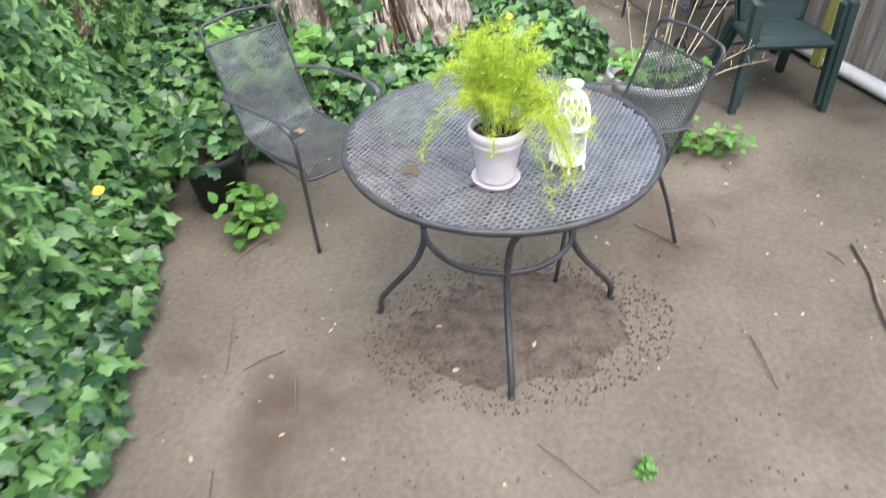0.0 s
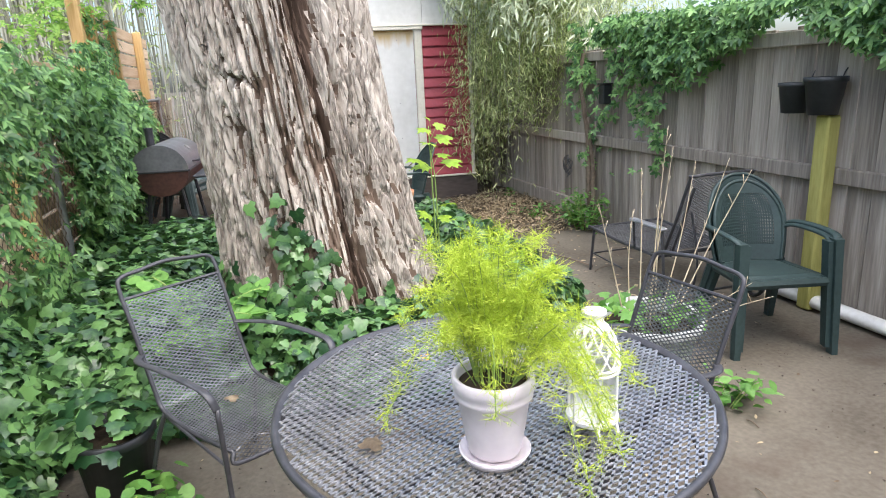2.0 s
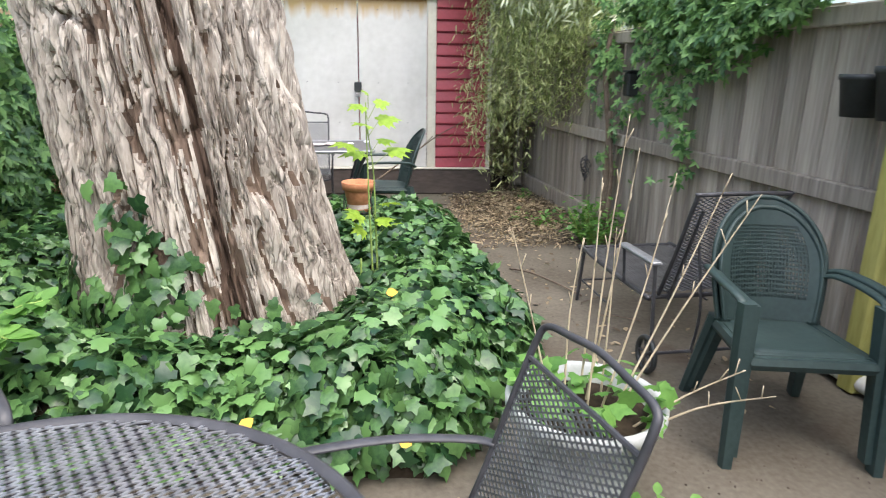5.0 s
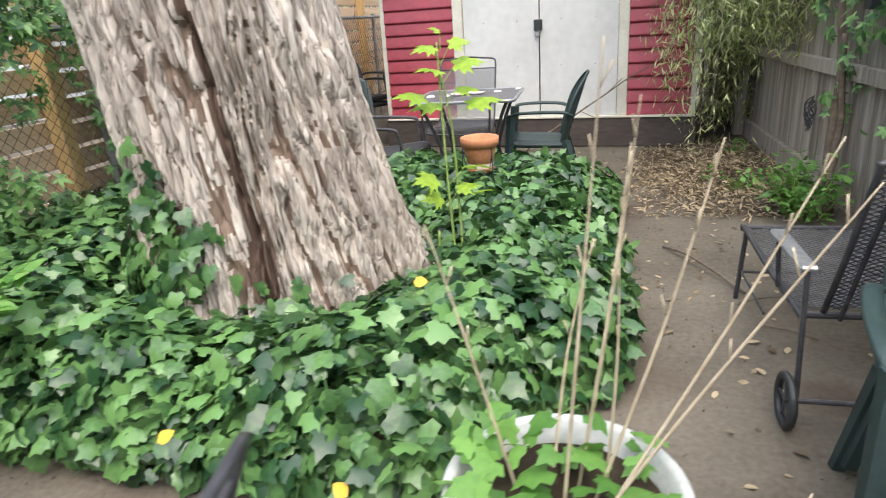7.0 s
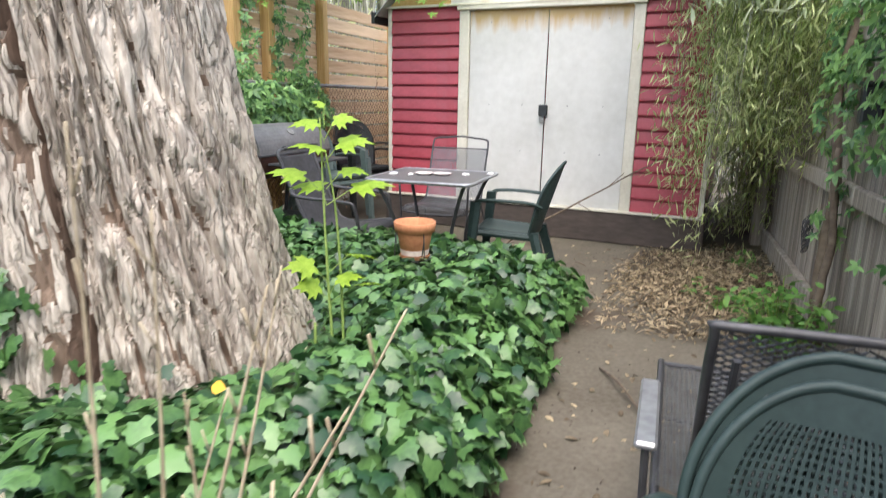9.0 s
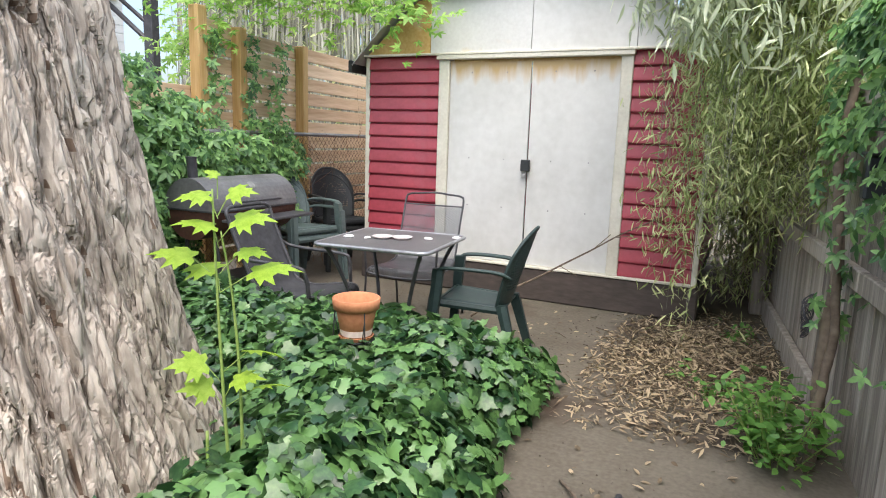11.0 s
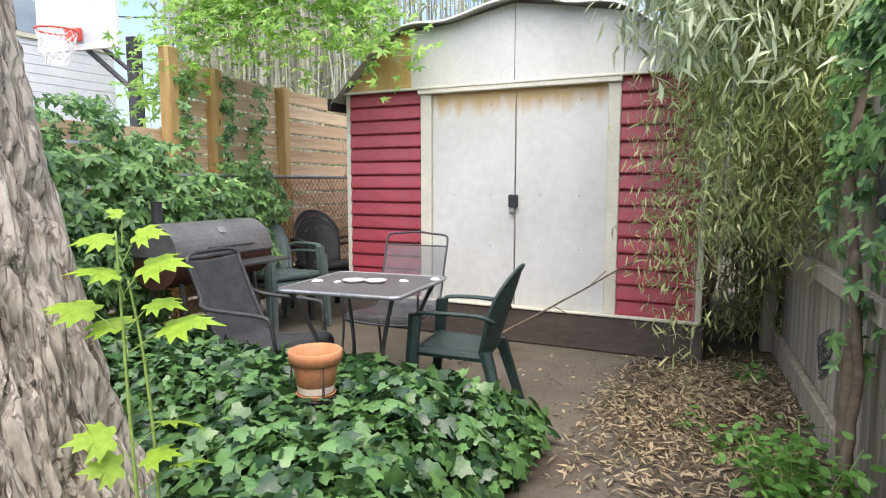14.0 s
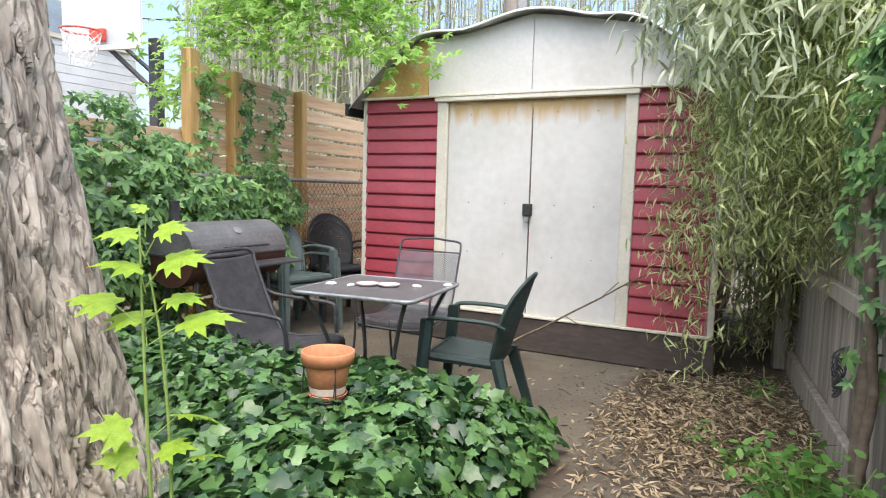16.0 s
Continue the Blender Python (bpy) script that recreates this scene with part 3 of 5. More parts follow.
def furrows(a, z):
    wx, wy = 1.9 * math.cos(a), 1.9 * math.sin(a)
    warp = .30 * nz(wx * 1.3, wy * 1.3, z * 1.4) + .10 * nz(wx * 4, wy * 4, z * 5)
    f = 0
    for s, amp, along in ((3.4, 1.0, .8), (6.4, .75, 1.9), (12.0, .45, 4.2)):
        q = noise.noise((wx * s + warp * 4, wy * s + warp * 4, z * along))
        f += amp * (1 - min(1, abs(q) * 4.0)) ** 1.5
    return f


def hollow(a, z):
    """Old hollow that runs down into a furrow: 1 on its axis, 0 outside."""
    w = .07 + .02 * nz(z * 5, 3) + .17 * math.exp(-((z - 1.80) / .26) ** 2) + .07 * math.exp(-((z - .25) / .25) ** 2)
    if z > 2.15:
        w *= max(.05, 1 - (z - 2.15) * 4)
    c = a - radians(-72 + 2 * z) - .05 * nz(z * 2.3, 8)
    return math.exp(-(c / w) ** 2)


def bark(a, z):
    wx, wy = 1.9 * math.cos(a), 1.9 * math.sin(a)
    plate = noise.noise((wx * 12, wy * 12, z * 5))
    lobes = .040 * math.cos(3 * a + .8 + z * .25) + .024 * math.cos(5 * a + 2.2 - z * .3)
    d = lobes * (1.15 - .25 * min(z, 2)) - .042 * furrows(a, z) + .009 * plate
    return d - hollow(a, z) * (.055 + .09 * math.exp(-((z - 1.80) / .24) ** 2))


SEG, tz = 420, [(-.12 + i * .0125) for i in range(216)] + [2.6 + i * .08 for i in range(36)]
tv, tf = [], []
for z in tz:
    cx, cy = trunk_centre(z)
    for k in range(SEG):
        a = k * math.tau / SEG - math.pi
        r = trunk_radius(z) + bark(a, z)
        tv.append((cx + r * math.cos(a), cy + r * math.sin(a), z))
for j in range(len(tz) - 1):
    for k in range(SEG):
        tf.append((j * SEG + k, j * SEG + (k + 1) % SEG, (j + 1) * SEG + (k + 1) % SEG, (j + 1) * SEG + k))
tf.append([(len(tz) - 1) * SEG + k for k in range(SEG)])
tree = thing("tree", "huge old tree trunk with deeply furrowed grey-brown bark and a hollow", "tree", pose(0, 0, 0))
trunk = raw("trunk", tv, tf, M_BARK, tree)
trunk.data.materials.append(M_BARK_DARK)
trunk.data.materials.append(M_BARK_INNER_SHADE)
# Darker slots follow hollow and furrow depth: bark brown and groove shade together.
bark_slots = []
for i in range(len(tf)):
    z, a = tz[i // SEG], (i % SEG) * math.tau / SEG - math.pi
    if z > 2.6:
        bark_slots.append(0)
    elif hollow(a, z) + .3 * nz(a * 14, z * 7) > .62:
        bark_slots.append(1)
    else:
        # Spreads the dark brown on the table side and near the foot.
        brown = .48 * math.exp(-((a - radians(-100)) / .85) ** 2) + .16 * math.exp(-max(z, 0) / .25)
        bark_slots.append(2 if furrows(a, z) > 1.62 - 2 * brown + .25 * nz(a * 9, z * 5, 2) else 0)
trunk.data.polygons.foreach_set("material_index", bark_slots)
TOPX, TOPY = trunk_centre(5.4)
for dx, dy, up, r0 in ((-1.6, .6, 3.2, .36), (1.2, .9, 3.4, .34), (.2, -1.3, 3.0, .28)):
    pts = smooth_line([(TOPX, TOPY, 4.9), (TOPX + dx * .3, TOPY + dy * .3, 5.4 + up * .3), (TOPX + dx, TOPY + dy, 5.4 + up)], 5)
    part("limb", tube_bm(pts, [r0 * (1 - .055 * i) for i in range(len(pts))], 12), M_BARK, tree, smooth=True)


# ---- ivy ----
def ivy_top(x, y):
    """Height of the ivy over the ground, 0 outside the beds."""
    def ramp(d, w):
        return min(1, max(0, d / w)) ** .6
    wob = .10 * nz(x * 1.3, y * 1.3, 8) + .05 * nz(x * 4, y * 4, 2)
    right = (.80 + .10 * (-2.2 - y) if y < -2.2 else .80) + wob
    if y < -4.1:
        right = min(right, 1.0 - (-4.1 - y) * .70 + wob)
    a = min(ramp(right - x, .28), ramp(y + 4.92 + wob, .22), ramp(-1.72 - y + wob, .35))
    h = a * (.34 + .07 * nz(x * 1.7, y * 1.7, 4) + .05 * nz(x * 5, y * 5, 6))
    tx, ty = trunk_centre(.2)
    near = math.hypot(x - tx, y - ty) - .62
    h *= .55 + .45 * min(1, max(0, near / .35))
    edge = -1.50 + wob - (.05 if y > -5.9 else 0)
    b = ramp(edge - x, .35)
    if y < -4.6:
        hb = b * (.38 + .9 * max(0, edge - .2 - x) + .12 * nz(x * 2, y * 2, 9))
        h = max(h, hb)
    return max(0, h) if x > -2.40 + .0875 * max(0, -.8 - y) else 0


bx = np.arange(-2.5, 1.3, .05)
by = np.arange(-9.4, -1.55, .05)
# Raised dark sheet that stands in for the shaded inside of the ivy.
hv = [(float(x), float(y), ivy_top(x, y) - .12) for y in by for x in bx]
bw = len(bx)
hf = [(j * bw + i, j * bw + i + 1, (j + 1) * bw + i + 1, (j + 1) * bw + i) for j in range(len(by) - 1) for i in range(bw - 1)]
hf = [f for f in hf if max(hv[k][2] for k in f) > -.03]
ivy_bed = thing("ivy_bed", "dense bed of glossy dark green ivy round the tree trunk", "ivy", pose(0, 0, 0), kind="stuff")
raw("ivy_shade_fill", hv, hf, M_SOIL_AND_SHADE, ivy_bed, smooth=True)["label"] = "dark soil-coloured sheet filling in the shade inside the ivy"


def scatter_ivy(count, x0, x1, y0, y1):
    P, N, T, S = [], [], [], []
    while len(P) < count:
        x, y = rng.uniform(x0, x1), rng.uniform(y0, y1)
        h = ivy_top(x, y)
        if h < .05:
            continue
        gx_, gy_ = (ivy_top(x + .04, y) - h) / .04, (ivy_top(x, y + .04) - h) / .04
        steep = min(3.0, math.hypot(gx_, gy_))
        if rng.uniform() > (.35 + .65 * steep / 2):
            continue
        n = np.array((-gx_, -gy_, 1.0))
        n /= np.linalg.norm(n)
        lift = rng.uniform(-.11, .06)
        P.append((x + n[0] * lift, y + n[1] * lift, h + n[2] * lift * 1.2 - .01))
        N.append(n * (1, 1, 1) + rng.normal(0, .55, 3) + (0, 0, .2))
        T.append(np.array((n[0], n[1], -.55)) + rng.normal(0, .55, 3))
        S.append(rng.uniform(.042, .090))
    return P, N, T, S


leaves("leaf_mass", IVY_SHAPE, *scatter_ivy(29000, -2.5, 1.15, -5.1, -1.6), M_IVY, ivy_bed)["kind"] = "stuff"
single_leaves(IVY_SHAPE, *scatter_ivy(290, -.3, .95, -4.95, -2.2), M_IVY_ONE, ivy_bed)
ivy_bank = thing("ivy_bank", "bank of ivy climbing from the bare earth towards the fence", "ivy", pose(0, 0, 0), kind="stuff")
leaves("leaf_mass", IVY_SHAPE, *scatter_ivy(10500, -2.3, -1.35, -9.3, -4.6), M_IVY, ivy_bank)["kind"] = "stuff"

# ivy that climbs the trunk on the table side
P, N, T, S = [], [], [], []
for a0, z1, cnt in ((-103, .98, 170), (-128, .55, 110), (-150, .6, 90), (-60, .42, 60), (60, .35, 60)):
    for _ in range(cnt):
        z = rng.uniform(.05, z1) * rng.uniform(.5, 1)
        a = radians(a0 + 14 * nz(z * 3, a0) + rng.normal(0, 7))
        cx, cy = trunk_centre(z)
        r = trunk_radius(z) + bark(a, z) + rng.uniform(.01, .07)
        P.append((cx + r * math.cos(a), cy + r * math.sin(a), z))
        N.append(np.array((math.cos(a), math.sin(a), .35)) + rng.normal(0, .35, 3))
        T.append(np.array((0, 0, -1)) + rng.normal(0, .5, 3))
        S.append(rng.uniform(.045, .085))
climber = thing("climbing_ivy", "ivy sprays climbing the foot of the tree trunk", "ivy", kind="stuff")
leaves("leaf_mass", IVY_SHAPE, P, N, T, S, M_IVY, climber)


# ---- furniture ----
def mesh_panel(at, u_len, v_len, step=.016, width=.0042, slope=.55, cut=None):
    """Expanded-metal sheet: two families of crossing strips on the surface at(u, v)."""
    vs, fs = [], []
    for sgn in (1, -1):
        c = -v_len * 2
        while c < v_len * 2 + u_len:
            row = []
            n = max(2, int(u_len / .022))
            for i in range(n + 1):
                u = u_len * i / n
                v = c + sgn * slope * u
                if 0 <= v <= v_len and (cut is None or cut(u, v)):
                    row.append((u, v))
                else:
                    if len(row) > 1:
                        strip(vs, fs, at, row, width, sgn, slope)
                    row = []
            if len(row) > 1:
                strip(vs, fs, at, row, width, sgn, slope)
            c += step
    return vs, fs


def strip(vs, fs, at, row, width, sgn, slope):
    o = len(vs)
    for u, v in row:
        vs.append(at(u, v - width * .55))
        vs.append(at(u, v + width * .55))
    for i in range(len(row) - 1):
        fs.append((o + 2 * i, o + 2 * i + 2, o + 2 * i + 3, o + 2 * i + 1))


def solid(ob, t):
    so = ob.modifiers.new("thickness", 'SOLIDIFY')
    so.thickness, so.offset = t, 0
    return ob


def steel_chair(m, label, w=.44, group="steel mesh patio chairs"):
    """Mesh patio chair, front towards local +y."""
    ch = thing("patio_chair", label, "chair", m, group)
    prof = smooth_line([(0, .245, .345), (0, .235, .395), (0, .20, .405), (0, -.05, .385), (0, -.17, .40), (0, -.215, .46), (0, -.30, .70), (0, -.335, .80)], 6)
    lens = [0]
    for a, b in zip(prof, prof[1:]):
        lens.append(lens[-1] + (b - a).length)

    def at(u, v):
        i = min(len(prof) - 2, max(0, int(np.searchsorted(lens, v)) - 1))
        t = (v - lens[i]) / max(1e-6, lens[i + 1] - lens[i])
        p = prof[i].lerp(prof[i + 1], t)
        return (u - w / 2, p.y, p.z)
    vs, fs = mesh_panel(at, w, lens[-1], step=.0140, width=.0042)
    solid(raw("mesh_seat", vs, fs, M_CHAIR_MESH, ch), .002)
    h = w / 2
    loop = smooth_line([(-h, .23, .395), (-h, .0, .38), (-h, -.17, .40), (-h, -.22, .47), (-h, -.30, .70), (-h, -.35, .84), (-h * .9, -.365, .875), (-h * .5, -.37, .885), (0, -.372, .895), (h * .5, -.37, .885),
                        (h * .9, -.365, .875), (h, -.35, .84), (h, -.30, .70), (h, -.22, .47), (h, -.17, .40), (h, 0, .38), (h, .23, .395)], 4)
    part("frame", tube_bm(loop, .0078, 8), M_IRON, ch, smooth=True)
    part("top_bar", tube_bm([(-h, -.335, .802), (h, -.335, .802)], .006, 6), M_IRON, ch)
    part("front_bar", tube_bm(smooth_line([(-h, .23, .395), (-h, .245, .36), (0, .248, .345), (h, .245, .36), (h, .23, .395)], 4), .008, 6), M_IRON, ch, smooth=True)
    for s in (-1, 1):
        part("arm", tube_bm(smooth_line([(s * h, -.27, .60), (s * (h + .035), -.22, .60), (s * (h + .05), -.05, .625), (s * (h + .05), .16, .63), (s * (h + .048), .225, .615), (s * (h + .04), .245, .57)], 5), .014, 8, flat=.4), M_IRON, ch, smooth=True)
        part("leg", tube_bm(smooth_line([(s * (h + .04), .245, .575), (s * (h + .03), .235, .3), (s * (h + .045), .27, 0.0)], 4), .0085, 8), M_IRON, ch, smooth=True)
        part("leg", tube_bm(smooth_line([(s * h, -.17, .40), (s * (h + .02), -.23, .25), (s * (h + .04), -.31, 0.0)], 4), .0085, 8), M_IRON, ch, smooth=True)
        part("side_rail", tube_bm([(s * (h + .03), .24, .36), (s * h, -.17, .385)], .006, 6), M_IRON, ch)
    return ch


steel_chair(pose(-.84, -5.40, 0, 0, 0, -140.3) @ Matrix.Diagonal((1, 1, .92, 1)), "black steel mesh patio chair with leaves on its seat", w=.36)
steel_chair(pose(.294, -5.816, 0, 0, 0, 104.8) @ Matrix.Diagonal((1, 1, .92, 1)), "black steel mesh patio chair drawn up to the round table", w=.36)
steel_chair(pose(-.47, -1.03, 0, 0, 0, 184), "rust-spotted steel mesh patio chair against the shed", w=.47)


def sun_lounger(m):
    """Mesh chaise with a raised back, flat arms and two wheels at the head; foot end towards local +y."""
    lg = thing("sun_lounger", "rusty steel mesh sun lounger with raised back and wheels", "lounger", m)
    h, hb = .28, .21
    vs, fs = mesh_panel(lambda u, v: (u - h, v, .315 - .02 * math.sin(math.pi * v / .76)), 2 * h, .76, step=.017, width=.0046)
    solid(raw("mesh_seat", vs, fs, M_CHAIR_MESH, lg), .002)
    vs, fs = mesh_panel(lambda u, v: (u - hb, -.22 * v / .54, .31 + .49 * v / .54), 2 * hb, .54, step=.017, width=.0046)
    back = solid(raw("backrest", vs, fs, M_CHAIR_MESH, lg), .002)
    part("back_frame", tube_bm(smooth_line([(-hb, .0, .30), (-hb, -.11, .54), (-hb, -.21, .785), (-hb + .03, -.22, .81), (hb - .03, -.22, .81), (hb, -.21, .785), (hb, -.11, .54), (hb, .0, .30)], 4), .010, 8), M_IRON, back, smooth=True)
    for s in (-1, 1):
        part("back_strut", tube_bm([(s * (hb - .045), -.01, .28), (s * (hb - .045), -.20, .74)], .008, 6), M_IRON, back)
        part("side_rail", tube_bm(smooth_line([(s * h, .78, .30), (s * h, .76, .318), (s * h, .4, .30), (s * h, -.05, .30)], 4), .011, 8), M_IRON, lg, smooth=True)
        part("arm", box_bm(s * (h + .03) - .024, -.14, .485, s * (h + .03) + .024, .20, .503, bevel=.006), M_MESH, lg, "flat grey metal armrest")
        part("arm_post", tube_bm([(s * (h + .03), .18, .487), (s * (h + .01), .19, .30)], .008, 6), M_IRON, lg)
        part("arm_post", tube_bm([(s * (h + .03), -.12, .487), (s * (h + .02), -.15, .05)], .009, 6), M_IRON, lg)
        part("leg", tube_bm([(s * h, .72, .31), (s * (h + .01), .75, .0)], .010, 8), M_IRON, lg)
        part("lower_rail", tube_bm([(s * h, .73, .13), (s * h, .35, .12)], .006, 6), M_IRON, lg)
        wheel = part("wheel", tube_bm([(s * (h + .055), -.17 + .075 * math.cos(i * math.tau / 28), .088 + .075 * math.sin(i * math.tau / 28)) for i in range(28)], .013, 8, closed=True), M_BLACK_PLASTIC, lg, "black rubber tyre", smooth=True)
        for k in range(5):
            q = k * math.tau / 5
            part("spoke", tube_bm([(s * (h + .055), -.17, .088), (s * (h + .055), -.17 + .07 * math.cos(q), .088 + .07 * math.sin(q))], .005, 5), M_IRON, wheel)
    part("axle", tube_bm([(-h - .06, -.17, .088), (h + .06, -.17, .088)], .008, 8), M_IRON, lg)
    part("foot_bar", tube_bm([(-h, .77, .315), (h, .77, .315)], .010, 8), M_IRON, lg)
    part("cross_bar", tube_bm([(-h, .0, .29), (h, .0, .29)], .012, 8), M_IRON, lg)
    part("cross_bar", tube_bm([(-h, .73, .13), (h, .73, .13)], .006, 6), M_IRON, lg)
    part("prop", tube_bm(smooth_line([(-.12, -.125, .58), (-.12, -.20, .3), (-.12, -.17, .09)], 4), .007, 6), M_IRON, lg)
    return lg


sun_lounger(pose(1.745, -4.02, 0, 0, 0, 5))


def sling_chair(m):
    ch = thing("sling_chair", "black garden armchair with a reclined mesh fabric sling", "chair", m)
    prof = smooth_line([(0, .26, .33), (0, .22, .40), (0, -.05, .36), (0, -.18, .38), (0, -.24, .46), (0, -.36, .74), (0, -.42, .90)], 5)
    h = .21
    bm = bmesh.new()
    cols = [[bm.verts.new((-h + 2 * h * i / 10, p.y, p.z - .012 * math.sin(math.pi * i / 10))) for p in prof] for i in range(11)]
    for a, b in zip(cols, cols[1:]):
        for k in range(len(prof) - 1):
            bm.faces.new((a[k], b[k], b[k + 1], a[k + 1]))
    solid(part("sling", bm, M_DARK_SLING, ch, "woven black mesh fabric", smooth=True), .004)
    loop = [(-h, p.y, p.z) for p in prof] + [(-h * .8, -.435, .935), (0, -.44, .94), (h * .8, -.435, .935)] + [(h, p.y, p.z) for p in reversed(prof)]
    part("frame", tube_bm(smooth_line(loop, 2), .012, 8), M_IRON, ch, smooth=True)
    part("head_pad", tube_bm([(-.13, -.437, .94), (.13, -.437, .94)], .014, 8), M_DARK_SLING, ch)
    for s in (-1, 1):
        part("arm", tube_bm(smooth_line([(s * h, -.33, .66), (s * (h + .05), -.25, .615), (s * (h + .05), .10, .60), (s * (h + .045), .17, .56), (s * (h + .03), .19, .40), (s * (h + .03), .22, 0)], 5), .0125, 8), M_IRON, ch, smooth=True)
        part("leg", tube_bm(smooth_line([(s * h, -.1, .37), (s * (h + .02), -.22, .2), (s * (h + .03), -.34, 0)], 4), .0115, 8), M_IRON, ch, smooth=True)
    return ch


sling_chair(pose(-.80, -1.86, 0, 0, 0, -86) @ Matrix.Diagonal((1, 1, .90, 1)))


def plastic_chair(m, label, mat, group=""):
    """Moulded armchair with a rounded, pierced back; front towards local +y."""
    ch = thing("plastic_chair", label, "chair", m, group)
    bm = bmesh.new()
    n = 12
    rows = []
    for j in range(n + 1):
        v = j / n
        y = .24 - .46 * v
        hw = .225 - .03 * v
        rows.append([bm.verts.new((hw * (2 * i / n - 1), y, .43 - .025 * v - .018 * math.sin(math.pi * i / n) * math.sin(math.pi * v) - (.035 if j == 0 else 0) - (.012 if i in (0, n) else 0))) for i in range(n + 1)])
    for a, b in zip(rows, rows[1:]):
        for i in range(n):
            bm.faces.new((a[i], b[i], b[i + 1], a[i + 1]))
    solid(part("seat", bm, mat, ch, smooth=True), .012)
    # back: rounded outline, bent round the sitter, with rows of slots
    H = .50

    def half(t):
        return .20 + .03 * math.sin(t * math.pi) if t < .5 else .23 * math.sqrt(max(0, 1 - ((t - .5) / .5) ** 2))

    def bp(u, t):
        hw = half(t)
        x = u * hw
        return (x, -.215 - .16 * t + .06 * (x / .22) ** 2, .40 + H * t)
    bm = bmesh.new()
    nu, nt = 65, 90
    g = [[bm.verts.new(bp(2 * i / nu - 1, .02 + .975 * (1 - (1 - j / nt) ** 1.4))) for i in range(nu + 1)] for j in range(nt + 1)]
    for j in range(nt):
        for i in range(nu):
            if 7 <= i <= nu - 8 and 12 <= j <= nt - 24 and i % 2 and j % 3:
                continue
            bm.faces.new((g[j][i], g[j][i + 1], g[j + 1][i + 1], g[j + 1][i]))
    bmesh.ops.remove_doubles(bm, verts=bm.verts[:], dist=.0004)
    back = solid(part("backrest", bm, mat, ch, "pierced rounded back", smooth=False), .007)
    ts = [.02 + .975 * (1 - (1 - j / 24) ** 1.6) for j in range(25)]
    rim = [bp(-1, t) for t in ts] + [bp(1, t) for t in reversed(ts)]
    part("rim", tube_bm(smooth_line(rim, 2), .011, 8), mat, back, smooth=True)
    for s in (-1, 1):
        part("arm", tube_bm(smooth_line([(s * .225, -.25, .60), (s * .265, -.18, .635), (s * .285, 0, .645), (s * .28, .17, .64), (s * .265, .215, .62)], 5), .024, 8, flat=.5), mat, ch, smooth=True)
        for y0, y1, zt, x0, x1 in ((.215, .27, .63, .262, .275), (-.20, -.33, .42, .20, .25)):
            bm = bmesh.new()
            zs = [zt, zt * .66, .38 * zt, 0]
            rr = []
            for k, z in enumerate(zs):
                t = 1 - z / zt
                x, y = x0 + (x1 - x0) * t, y0 + (y1 - y0) * t
                w, d = (.032 - .008 * t), (.036 - .010 * t)
                rr.append([bm.verts.new((s * (x + a * w), y + b * d, z)) for a, b in ((-.8, -1), (.6, -1), (1, 0), (.6, 1), (-.8, 1))])
            for a, b in zip(rr, rr[1:]):
                for k in range(5):
                    bm.faces.new((a[k], a[(k + 1) % 5], b[(k + 1) % 5], b[k]))
            bm.faces.new(rr[0])
            bm.faces.new(rr[-1][::-1])
            bmesh.ops.recalc_face_normals(bm, faces=bm.faces[:])
            part("leg", bm, mat, ch)
        part("apron", tube_bm([(s * .225, .23, .405), (s * .20, -.21, .385)], .02, 6, flat=1.3), mat, ch)
    part("apron", tube_bm([(-.225, .232, .40), (.225, .232, .40)], .02, 6, flat=1.3), mat, ch)
    return ch


green = plastic_chair(pose(1.71, -4.71, 0, 0, 0, 171) @ Matrix.Diagonal((.90, .90, .92, 1)), "dark green plastic armchair at the bottom of a stack", M_GREEN_PLASTIC, "stacked green plastic chairs")
tagged(copy_thing(green, pose(1.708, -4.715, .034, 0, 0, 171) @ Matrix.Diagonal((.90, .90, .92, 1))), "dark green moulded plastic armchair stacked on another")
tagged(copy_thing(green, pose(.26, -1.56, 0, 0, 0, 98) @ Matrix.Diagonal((.97, .97, .99, 1))), "dark green moulded plastic armchair drawn up to the square table", group="green plastic chairs")
tealc = plastic_chair(pose(-1.95, -.42, 0, 0, 0, -105), "faded grey-green plastic armchair at the bottom of a stack", M_TEAL_PLASTIC, "stacked faded plastic chairs")
tagged(copy_thing(tealc, pose(-1.975, -.425, .065, 0, 0, -106)), "faded grey-green plastic armchair stacked on another")
blackc = plastic_chair(pose(-2.02, .30, 0, 0, 0, -120), "black plastic armchair at the bottom of a stack by the fence", M_BLACK_PLASTIC, "stacked black plastic chairs")
tagged(copy_thing(blackc, pose(-2.035, .31, .065, 0, 0, -121)), "black plastic armchair stacked on another")

# round table
RT = (-.165, -6.19)
round_table = thing("round_table", "round black steel mesh garden table with curved legs and a ring", "table", pose(RT[0], RT[1], 0, 0, 0, 0))
R = .485
ca, sa = math.cos(radians(33)), math.sin(radians(33))


def flat_at(u, v):
    x, y = u - R, v - R
    return (x * ca - y * sa, x * sa + y * ca, .715)


